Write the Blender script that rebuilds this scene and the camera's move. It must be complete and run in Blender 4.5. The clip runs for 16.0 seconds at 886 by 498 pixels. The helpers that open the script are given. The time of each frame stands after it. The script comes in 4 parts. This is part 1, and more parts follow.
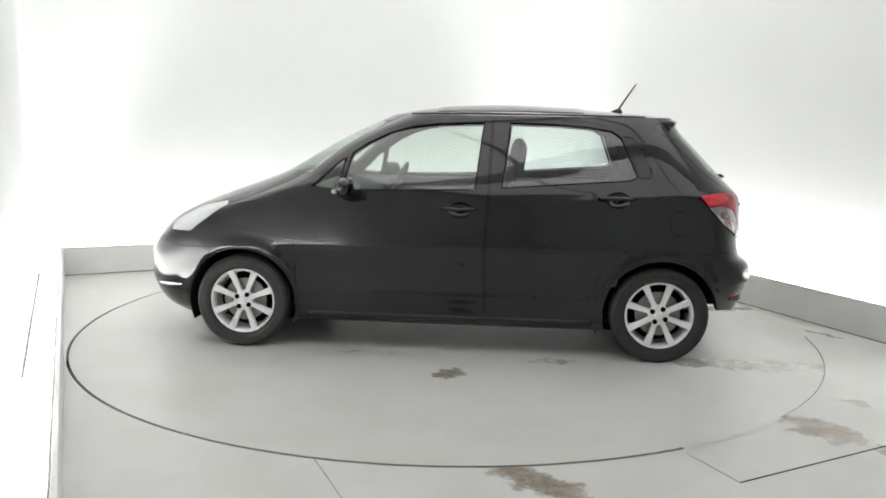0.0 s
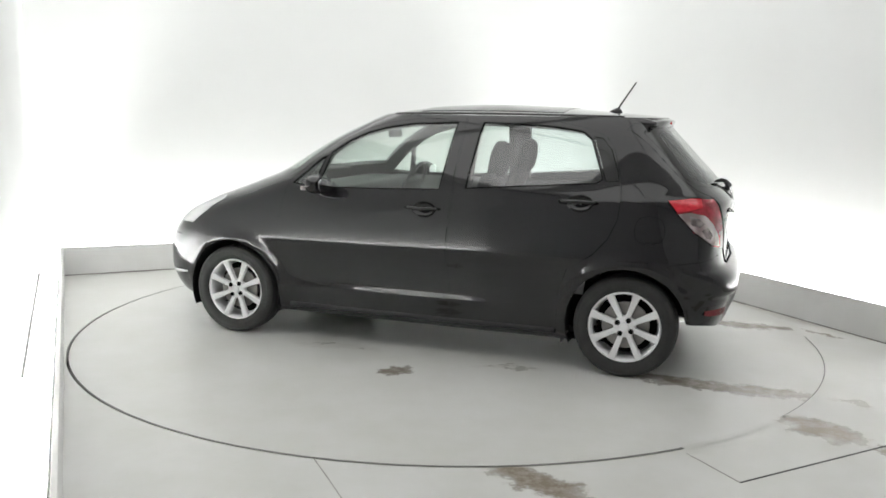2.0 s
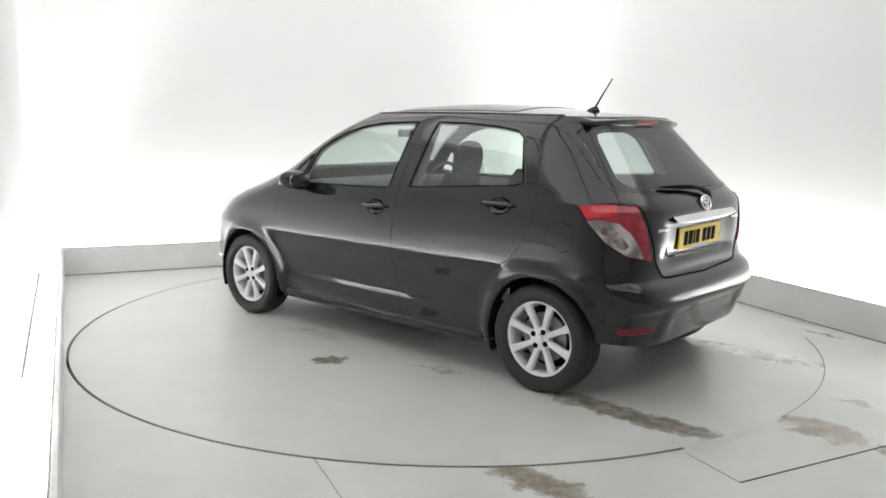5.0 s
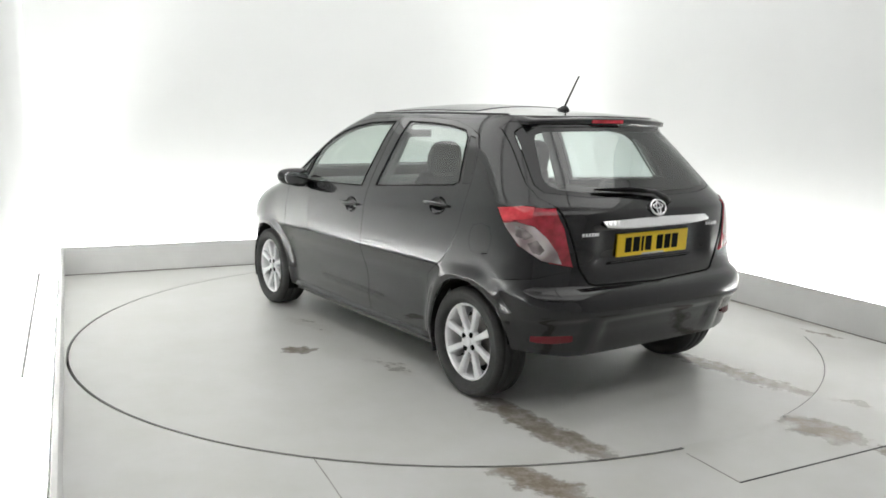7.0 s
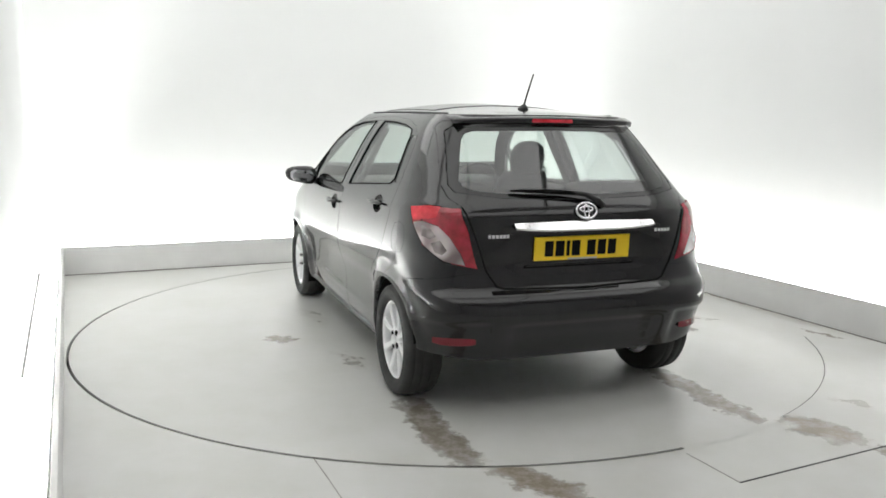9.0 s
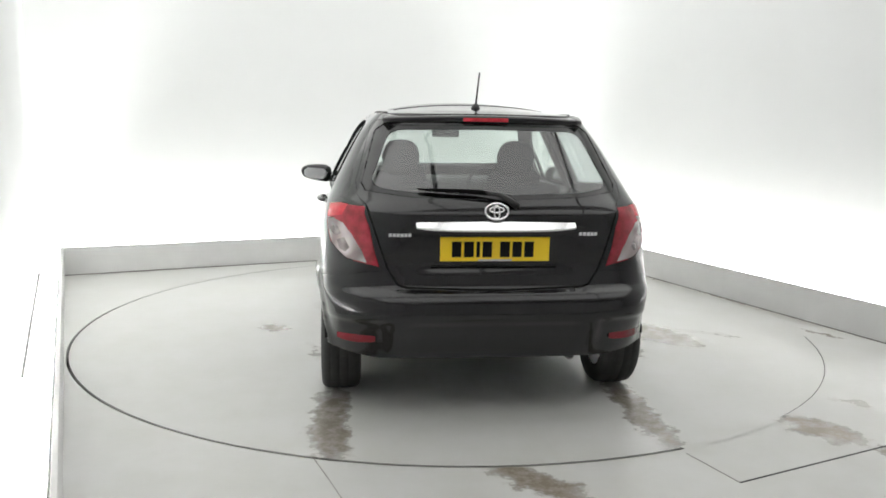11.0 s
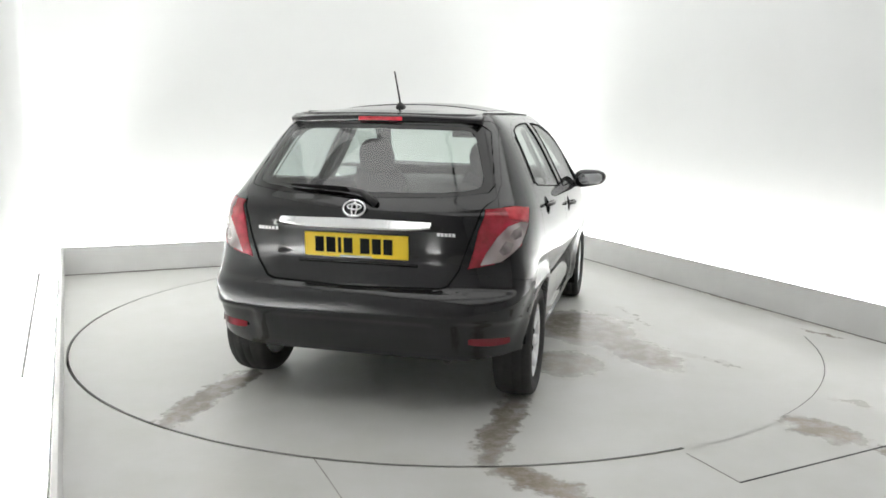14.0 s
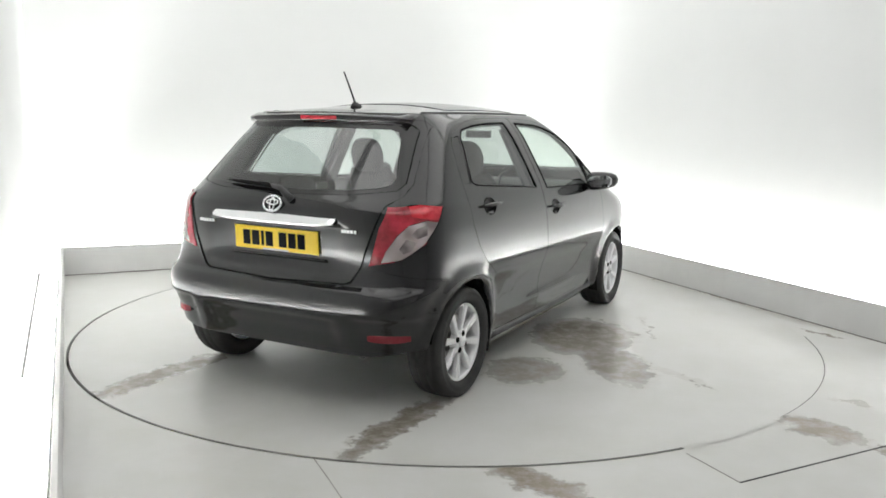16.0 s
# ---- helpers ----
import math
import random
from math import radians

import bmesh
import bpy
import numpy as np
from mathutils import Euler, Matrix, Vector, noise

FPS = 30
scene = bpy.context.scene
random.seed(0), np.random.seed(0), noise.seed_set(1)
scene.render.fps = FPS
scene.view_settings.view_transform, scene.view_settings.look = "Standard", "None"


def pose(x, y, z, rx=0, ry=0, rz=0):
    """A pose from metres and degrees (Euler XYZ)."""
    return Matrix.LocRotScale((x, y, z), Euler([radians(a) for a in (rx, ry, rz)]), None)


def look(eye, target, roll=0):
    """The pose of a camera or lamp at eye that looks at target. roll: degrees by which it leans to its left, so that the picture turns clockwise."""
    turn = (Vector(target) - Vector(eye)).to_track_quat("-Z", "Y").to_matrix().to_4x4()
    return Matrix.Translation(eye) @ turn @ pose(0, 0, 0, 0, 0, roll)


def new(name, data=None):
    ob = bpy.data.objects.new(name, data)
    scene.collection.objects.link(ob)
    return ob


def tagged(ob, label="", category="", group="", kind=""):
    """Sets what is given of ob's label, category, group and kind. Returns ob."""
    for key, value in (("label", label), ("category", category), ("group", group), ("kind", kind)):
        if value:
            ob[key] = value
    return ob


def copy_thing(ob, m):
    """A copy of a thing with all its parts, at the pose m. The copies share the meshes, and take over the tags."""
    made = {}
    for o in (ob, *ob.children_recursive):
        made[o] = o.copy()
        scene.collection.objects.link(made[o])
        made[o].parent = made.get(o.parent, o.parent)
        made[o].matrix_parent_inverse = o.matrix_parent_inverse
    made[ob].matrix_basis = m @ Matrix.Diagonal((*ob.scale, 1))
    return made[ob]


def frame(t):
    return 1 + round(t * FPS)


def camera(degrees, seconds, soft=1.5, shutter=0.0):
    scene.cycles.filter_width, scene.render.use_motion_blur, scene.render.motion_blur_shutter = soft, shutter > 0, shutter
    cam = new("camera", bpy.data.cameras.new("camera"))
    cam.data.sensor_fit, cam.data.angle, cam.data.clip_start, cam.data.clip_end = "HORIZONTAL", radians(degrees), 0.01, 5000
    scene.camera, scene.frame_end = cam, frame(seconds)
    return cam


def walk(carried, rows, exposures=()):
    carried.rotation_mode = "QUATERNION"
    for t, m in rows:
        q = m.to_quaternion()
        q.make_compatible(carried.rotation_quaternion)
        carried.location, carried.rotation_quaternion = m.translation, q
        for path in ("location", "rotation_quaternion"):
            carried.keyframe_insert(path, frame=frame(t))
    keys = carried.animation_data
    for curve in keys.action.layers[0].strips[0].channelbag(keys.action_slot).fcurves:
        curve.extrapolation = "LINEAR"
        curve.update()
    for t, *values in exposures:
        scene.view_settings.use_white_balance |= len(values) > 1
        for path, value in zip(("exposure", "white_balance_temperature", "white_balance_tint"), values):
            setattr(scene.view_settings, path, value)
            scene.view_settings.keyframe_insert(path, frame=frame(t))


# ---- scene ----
# ---- camera and its stand ----
cam = camera(57.07, 16.0, soft=1.7)
EYE = (0.0, -5.574, 1.407)
AIM = (-0.00544, -4.5866, 1.2489)
walk(cam, [(0.0, look(EYE, AIM, 0.918)), (16.0, look(EYE, AIM, 0.918))], exposures=[(0.0, 0.0), (16.0, 0.0)])

ROOM = 25.0            # degrees by which the studio's walls are turned from the camera's line
HALF = 2.44            # plinth's inner face from the axis of the turntable, both sides
BACK = 2.67            # plinth at the far end
NEAR = -6.2            # closing wall behind the camera
GAP = 0.21             # light trough between plinth and wall
PLINTH = 0.245
LIT = -2.4             # white walls and trough tubes end here, towards the camera; greyer unseen walls follow
TOP = 3.3
RING = 2.424           # radius of the turntable
OFFX, OFFY = -0.065, -0.0024   # the car on the turntable


def turn_at(t):
    """Degrees of the turntable at t seconds."""
    return 175.206 - 7.3106 * t + 0.02804 * t * t - 0.000856 * t ** 3


# ---- world ----
world = bpy.data.worlds.new("studio_dark")
scene.world = world
world.use_nodes = True
world.node_tree.nodes["Background"].inputs[0].default_value = (0.8, 0.82, 0.82, 1)
world.node_tree.nodes["Background"].inputs[1].default_value = 0.3
TUBE_POWER = 142.0
FILL_POWER = 1.1


# ---- materials ----
def material(name, colour, rough=0.5, metal=0.0, coat=0.0, spec=0.5):
    m = bpy.data.materials.new(name)
    m.use_nodes = True
    b = m.node_tree.nodes["Principled BSDF"]
    b.inputs["Base Color"].default_value = (*colour, 1)
    b.inputs["Roughness"].default_value = rough
    b.inputs["Metallic"].default_value = metal
    b.inputs["Coat Weight"].default_value = coat
    b.inputs["Coat Roughness"].default_value = 0.03
    b.inputs["Specular IOR Level"].default_value = spec
    return m


def node(m, kind, **inputs):
    n = m.node_tree.nodes.new(kind)
    for k, v in inputs.items():
        n.inputs[k.replace("_", " ")].default_value = v
    return n


def wire(m, a, out, b, inp):
    m.node_tree.links.new(a.outputs[out], b.inputs[inp])


def vary(m, colours, scale, detail=6.0, rough=None, bump=0.0, bump_scale=200.0):
    """Break a material's colour (and gloss) with noise at two scales, and add fine relief."""
    b = m.node_tree.nodes["Principled BSDF"]
    co = node(m, "ShaderNodeTexCoord")
    n1 = node(m, "ShaderNodeTexNoise", Scale=scale, Detail=detail, Roughness=0.6)
    wire(m, co, "Object", n1, "Vector")
    ramp = node(m, "ShaderNodeValToRGB")
    ramp.color_ramp.elements[0].position, ramp.color_ramp.elements[1].position = 0.3, 0.7
    ramp.color_ramp.elements[0].color, ramp.color_ramp.elements[1].color = (*colours[0], 1), (*colours[1], 1)
    wire(m, n1, "Fac", ramp, "Fac")
    wire(m, ramp, "Color", b, "Base Color")
    if rough:
        mr = node(m, "ShaderNodeMapRange")
        mr.inputs["To Min"].default_value, mr.inputs["To Max"].default_value = rough
        n3 = node(m, "ShaderNodeTexNoise", Scale=scale * 2.3, Detail=5.0)
        wire(m, co, "Object", n3, "Vector")
        wire(m, n3, "Fac", mr, "Value")
        wire(m, mr, "Result", b, "Roughness")
    if bump:
        n2 = node(m, "ShaderNodeTexNoise", Scale=bump_scale, Detail=3.0)
        wire(m, co, "Object", n2, "Vector")
        bu = node(m, "ShaderNodeBump", Strength=bump, Distance=0.002)
        wire(m, n2, "Fac", bu, "Height")
        wire(m, bu, "Normal", b, "Normal")
    return ramp


def glow(name, colour, power):
    m = bpy.data.materials.new(name)
    m.use_nodes = True
    b = m.node_tree.nodes["Principled BSDF"]
    b.inputs["Base Color"].default_value = (0.8, 0.8, 0.8, 1)
    b.inputs["Emission Color"].default_value = (*colour, 1)
    b.inputs["Emission Strength"].default_value = power
    return m


def glass(name, tint, rough=0.0):
    m = bpy.data.materials.new(name)
    m.use_nodes = True
    t = m.node_tree
    t.nodes.remove(t.nodes["Principled BSDF"])
    clear = node(m, "ShaderNodeBsdfTransparent", Color=(*tint, 1))
    gloss = node(m, "ShaderNodeBsdfGlossy", Roughness=rough)
    lw = node(m, "ShaderNodeLayerWeight", Blend=0.5)
    pw = node(m, "ShaderNodeMath")
    pw.operation = "POWER"
    pw.inputs[1].default_value = 5.0
    wire(m, lw, "Facing", pw, 0)
    fr = node(m, "ShaderNodeMapRange")
    fr.inputs["To Min"].default_value, fr.inputs["To Max"].default_value = 0.13, 0.95
    wire(m, pw, 0, fr, "Value")
    mix = node(m, "ShaderNodeMixShader")
    wire(m, fr, 0, mix, 0)
    wire(m, clear, 0, mix, 1)
    wire(m, gloss, 0, mix, 2)
    t.links.new(mix.outputs[0], t.nodes["Material Output"].inputs[0])
    return m


def stained(m, spots, base, dark):
    """Wet and dirty marks: each spot (x, y, half length, half width, degrees, strength) with a ragged edge, in the object's own space."""
    b = m.node_tree.nodes["Principled BSDF"]
    co = node(m, "ShaderNodeTexCoord")
    rag = node(m, "ShaderNodeTexNoise", Scale=7.0, Detail=8.0, Roughness=0.7)
    wire(m, co, "Object", rag, "Vector")
    off = node(m, "ShaderNodeVectorMath")
    off.operation = "MULTIPLY_ADD"
    off.inputs[1].default_value, off.inputs[2].default_value = (0.30, 0.30, 0.0), (-0.15, -0.15, 0.0)
    wire(m, rag, "Color", off, 0)
    warped = node(m, "ShaderNodeVectorMath")
    warped.operation = "ADD"
    wire(m, co, "Object", warped, 0)
    wire(m, off, 0, warped, 1)
    total = None
    for x, y, a, w, deg, strength in spots:
        mp = node(m, "ShaderNodeMapping")
        mp.vector_type = "TEXTURE"
        mp.inputs["Location"].default_value = (x, y, 0)
        mp.inputs["Rotation"].default_value = (0, 0, radians(deg))
        mp.inputs["Scale"].default_value = (a, w, 1)
        wire(m, warped, 0, mp, "Vector")
        ln = node(m, "ShaderNodeVectorMath")
        ln.operation = "LENGTH"
        wire(m, mp, 0, ln, 0)
        mr = node(m, "ShaderNodeMapRange")
        mr.interpolation_type = "SMOOTHSTEP"
        for k, v in (("From Min", 0.55), ("From Max", 1.2), ("To Min", strength), ("To Max", 0.0)):
            mr.inputs[k].default_value = v
        wire(m, ln, "Value", mr, "Value")
        if total is None:
            total = mr
        else:
            mx = node(m, "ShaderNodeMath")
            mx.operation = "MAXIMUM"
            wire(m, total, 0, mx, 0)
            wire(m, mr, 0, mx, 1)
            total = mx
    patchy = node(m, "ShaderNodeTexNoise", Scale=11.0, Detail=7.0, Roughness=0.7)
    wire(m, co, "Object", patchy, "Vector")
    thin = node(m, "ShaderNodeMapRange")
    for k, v in (("From Min", 0.38), ("From Max", 0.55), ("To Min", 0.62), ("To Max", 1.0)):
        thin.inputs[k].default_value = v
    wire(m, patchy, "Fac", thin, "Value")
    mask = node(m, "ShaderNodeMath")
    mask.operation = "MULTIPLY"
    wire(m, total, 0, mask, 0)
    wire(m, thin, "Result", mask, 1)
    grime = node(m, "ShaderNodeTexNoise", Scale=2.2, Detail=8.0, Roughness=0.62)
    wire(m, co, "Object", grime, "Vector")
    tone = node(m, "ShaderNodeValToRGB")
    tone.color_ramp.elements[0].position, tone.color_ramp.elements[1].position = 0.28, 0.72
    tone.color_ramp.elements[0].color, tone.color_ramp.elements[1].color = (0.915, 0.92, 0.885, 1), (1.05, 1.05, 1.055, 1)
    wire(m, grime, "Fac", tone, "Fac")
    grain = node(m, "ShaderNodeMix")
    grain.data_type, grain.blend_type = "RGBA", "MULTIPLY"
    grain.inputs[0].default_value = 1.0
    grain.inputs[6].default_value = (*base, 1)
    wire(m, tone, "Color", grain, 7)
    mix = node(m, "ShaderNodeMix")
    mix.data_type = "RGBA"
    wire(m, mask, 0, mix, 0)
    wire(m, grain, 2, mix, 6)
    mix.inputs[7].default_value = (*dark, 1)
    wire(m, mix, 2, b, "Base Color")
    gloss = node(m, "ShaderNodeMapRange")
    gloss.inputs["To Min"].default_value, gloss.inputs["To Max"].default_value = 0.24, 0.36
    wire(m, grime, "Fac", gloss, "Value")
    wet = node(m, "ShaderNodeMix")
    wire(m, mask, 0, wet, 0)
    wire(m, gloss, "Result", wet, 2)
    wet.inputs[3].default_value = 0.2
    wire(m, wet, 0, b, "Roughness")


FLOOR_COLOUR = (0.59, 0.59, 0.575)
WET = (0.24, 0.20, 0.155)
M_FLOOR = material("floor_epoxy", FLOOR_COLOUR, 0.3)
stained(M_FLOOR, [(0.38, -2.55, 0.24, 0.085, -38, 1.0), (1.76, -1.93, 0.22, 0.12, -50, 0.95), (1.98, -2.22, 0.14, 0.07, -45, 0.9),
                  (2.55, -0.16, 0.16, 0.03, -55, 0.7), (2.1, -1.55, 0.12, 0.04, -40, 0.3), (2.2, 0.95, 0.5, 0.05, -62, 0.4), (2.42, 0.46, 0.75, 0.07, -65, 0.24), (1.88, 1.62, 0.6, 0.05, -65, 0.15), (-1.72, -1.62, 0.06, 0.03, 20, 0.3)], FLOOR_COLOUR, WET)
M_DISC = material("turntable_epoxy", FLOOR_COLOUR, 0.3)
stained(M_DISC, [(-1.87, 0.76, 0.50, 0.095, 0, 1.0), (-1.87, -0.735, 0.50, 0.09, 0, 1.0), (-0.12, 1.18, 0.10, 0.06, 70, 0.95),
                 (-0.7, 0.86, 0.22, 0.05, 10, 0.3), (0.15, -0.95, 0.50, 0.36, 20, 0.95), (-0.35, -1.32, 0.46, 0.20, 35, 0.85),
                 (-0.75, -0.9, 0.3, 0.24, 0, 0.7), (0.6, -1.25, 0.36, 0.02, 25, 0.35), (0.4, 0.85, 0.3, 0.06, 5, 0.2), (-0.4, -1.7, 0.3, 0.04, 60, 0.25)],
        FLOOR_COLOUR, (0.21, 0.18, 0.145))
M_WALL = material("white_wall_paint", (0.82, 0.83, 0.82), 0.7)
vary(M_WALL, ((0.745, 0.755, 0.748), (0.775, 0.785, 0.778)), 0.8, bump=0.03, bump_scale=120.0)
M_PLINTH = material("grey_white_plinth_board", (0.74, 0.74, 0.73), 0.45)
vary(M_PLINTH, ((0.70, 0.70, 0.69), (0.77, 0.77, 0.76)), 3.0, rough=(0.35, 0.55), bump=0.03)
# Unseen walls by the camera: weaker light put into a greyer white.
M_NEAR_GREY = material("unseen_wall_grey", (0.68, 0.68, 0.685), 0.7)
vary(M_NEAR_GREY, ((0.66, 0.66, 0.665), (0.71, 0.71, 0.715)), 2.0, bump=0.05)
M_FAINT = material("worn_joint_filler", (0.34, 0.33, 0.31), 0.7)
vary(M_FAINT, ((0.22, 0.21, 0.19), (0.46, 0.45, 0.43)), 5.0)
M_DARK_GAP = material("joint_dirt", (0.03, 0.03, 0.03), 0.9)
M_PAINT = material("black_metallic_paint", (0.0035, 0.0034, 0.0042), 0.35, 0.0, 1.0, 0.08)
M_PAINT.node_tree.nodes["Principled BSDF"].inputs["Coat IOR"].default_value = 1.52
M_PLASTIC = material("black_plastic", (0.014, 0.014, 0.015), 0.5)
vary(M_PLASTIC, ((0.011, 0.011, 0.012), (0.018, 0.018, 0.019)), 30, bump=0.1, bump_scale=600)
M_LINER = material("matt_black_liner", (0.006, 0.006, 0.006), 0.9, spec=0.1)
M_TRIM = material("gloss_black_trim", (0.006, 0.006, 0.006), 0.12)
M_RUBBER = material("tyre_rubber", (0.022, 0.022, 0.022), 0.75)
vary(M_RUBBER, ((0.018, 0.018, 0.018), (0.03, 0.03, 0.029)), 14, bump=0.1, bump_scale=300)
M_ALLOY = material("silver_alloy", (0.88, 0.88, 0.89), 0.28, 0.12)
vary(M_ALLOY, ((0.84, 0.84, 0.85), (0.92, 0.92, 0.93)), 25, rough=(0.26, 0.4))
M_STEEL = material("brake_steel", (0.3, 0.29, 0.28), 0.45, 0.9)
M_CHROME = material("chrome", (0.88, 0.88, 0.89), 0.2, 1.0)
M_MIRROR = material("mirror_glass", (0.8, 0.81, 0.82), 0.02, 1.0)
M_FABRIC = material("dark_seat_fabric", (0.018, 0.018, 0.02), 0.9, spec=0.15)
vary(M_FABRIC, ((0.008, 0.008, 0.009), (0.014, 0.014, 0.015)), 40, bump=0.1, bump_scale=70)
M_DASH = material("dark_dash_plastic", (0.05, 0.05, 0.052), 0.6)
M_CARD = material("grey_door_card", (0.17, 0.17, 0.175), 0.7)
vary(M_CARD, ((0.14, 0.14, 0.145), (0.20, 0.20, 0.205)), 20.0, bump=0.1, bump_scale=300)
M_GLASS = glass("clear_car_glass", (0.80, 0.87, 0.83))
M_GLASS_REAR = glass("tinted_car_glass", (0.72, 0.78, 0.76))
M_HEAD = material("headlamp_glass", (0.72, 0.73, 0.74), 0.08, 0.2, 0.8)
M_RED = material("red_lamp_lens", (0.62, 0.014, 0.03), 0.12, coat=0.6)
M_CLEAR = material("clear_lamp_lens", (0.42, 0.39, 0.38), 0.15, 0.3, 0.6)
vary(M_CLEAR, ((0.24, 0.18, 0.18), (0.70, 0.63, 0.63)), 11.0, detail=0.0)
M_BOWL = material("lamp_reflector_bowl", (0.13, 0.12, 0.115), 0.12, 0.6, 0.8)
vary(M_BOWL, ((0.17, 0.14, 0.14), (0.52, 0.46, 0.45)), 26.0, detail=0.0)
M_DEEP_RED = material("deep_red_lamp_lens", (0.40, 0.012, 0.026), 0.12, coat=0.6)
vary(M_RED, ((0.46, 0.010, 0.020), (0.74, 0.035, 0.06)), 16.0, detail=3.0)
vary(M_DEEP_RED, ((0.20, 0.010, 0.018), (0.42, 0.02, 0.04)), 18.0, detail=3.0)
M_REFLECT = material("dark_red_reflector", (0.15, 0.010, 0.016), 0.15)
M_YELLOW = material("yellow_plate", (0.92, 0.64, 0.02), 0.3)
M_INK = material("black_plate_ink", (0.008, 0.008, 0.008), 0.8, spec=0.1)
M_GREY_INK = material("pale_print", (0.5, 0.5, 0.5), 0.4)
M_TUBE = glow("light_tube", (1.0, 1.0, 0.985), TUBE_POWER)
M_FILL = glow("fill_panel_glow", (1.0, 1.0, 0.985), FILL_POWER)


# ---- mesh helpers ----
def mesh_of(name, bm, mat, smooth=False):
    me = bpy.data.meshes.new(name)
    bm.to_mesh(me)
    bm.free()
    for m in (mat if isinstance(mat, (list, tuple)) else [mat]):
        me.materials.append(m)
    if smooth:
        me.polygons.foreach_set("use_smooth", [True] * len(me.polygons))
    return me


def part(name, bm, mat, parent=None, label="", smooth=False):
    ob = new(name, mesh_of(name, bm, mat, smooth))
    if parent:
        ob.parent = parent
    return tagged(ob, label)


def box(x0, x1, y0, y1, z0, z1, bevel=0.0, bm=None, m=None):
    out = bm or bmesh.new()
    tmp = bmesh.new()
    bmesh.ops.create_cube(tmp, size=1.0, matrix=Matrix.LocRotScale(((x0 + x1) / 2, (y0 + y1) / 2, (z0 + z1) / 2), None, (abs(x1 - x0), abs(y1 - y0), abs(z1 - z0))))
    if bevel:
        bmesh.ops.bevel(tmp, geom=tmp.edges[:], offset=bevel, segments=3, affect="EDGES", profile=0.5)
    if m is not None:
        bmesh.ops.transform(tmp, matrix=m, verts=tmp.verts[:])
    me = bpy.data.meshes.new("tmp")
    tmp.to_mesh(me)
    tmp.free()
    out.from_mesh(me)
    bpy.data.meshes.remove(me)
    return out


def lathe(profile, n=48, bm=None, closed=False):
    """Turn (radius, y) points about the y axis."""
    bm = bm or bmesh.new()
    rings = []
    for r, y in profile:
        rings.append([bm.verts.new((r * math.cos(2 * math.pi * i / n), y, r * math.sin(2 * math.pi * i / n))) for i in range(n)])
    pairs = list(zip(rings, rings[1:])) + ([(rings[-1], rings[0])] if closed else [])
    for a, b in pairs:
        for i in range(n):
            bm.faces.new((a[i], a[(i + 1) % n], b[(i + 1) % n], b[i]))
    return bm


def tube(points, radius, n=8, bm=None, flat=1.0, caps=True):
    """A round or flattened rod along points; radius may be a list."""
    bm = bm or bmesh.new()
    pts = [Vector(p) for p in points]
    rings = []
    for i, p in enumerate(pts):
        d = (pts[min(i + 1, len(pts) - 1)] - pts[max(i - 1, 0)]).normalized()
        a = d.orthogonal() if abs(d.z) > 0.95 else d.cross(Vector((0, 0, 1)))
        a.normalize()
        b = d.cross(a)
        r = radius[i] if isinstance(radius, (list, tuple)) else radius
        rings.append([bm.verts.new(p + a * r * math.cos(2 * math.pi * k / n) + b * r * flat * math.sin(2 * math.pi * k / n)) for k in range(n)])
    for a, b in zip(rings, rings[1:]):
        for k in range(n):
            bm.faces.new((a[k], a[(k + 1) % n], b[(k + 1) % n], b[k]))
    if caps:
        bm.faces.new(rings[0][::-1])
        bm.faces.new(rings[-1])
    return bm


def blob(rows, n=24, power=2.6, bm=None):
    """A rounded body from rows (centre x, y, z, half size along x, along y), stacked: superellipse rings joined up the rows."""
    bm = bm or bmesh.new()
    rings = []
    for x, y, z, a, b in rows:
        ring = []
        for i in range(n):
            t = 2 * math.pi * i / n
            c, s = math.cos(t), math.sin(t)
            ring.append(bm.verts.new((x + a * math.copysign(abs(c) ** (2 / power), c), y + b * math.copysign(abs(s) ** (2 / power), s), z)))
        rings.append(ring)
    for p, q in zip(rings, rings[1:]):
        for i in range(n):
            bm.faces.new((p[i], p[(i + 1) % n], q[(i + 1) % n], q[i]))
    bm.faces.new(rings[0][::-1])
    bm.faces.new(rings[-1])
    return bm


# ---- the studio ----
ROOM_POSE = pose(0, 0, 0, 0, 0, ROOM)


def structure(name, bm, mat, label, category, turned=True, smooth=False):
    ob = part(name, bm, mat, None, "", smooth)
    if turned:
        ob.matrix_world = ROOM_POSE
    return tagged(ob, label, category, kind="structure")


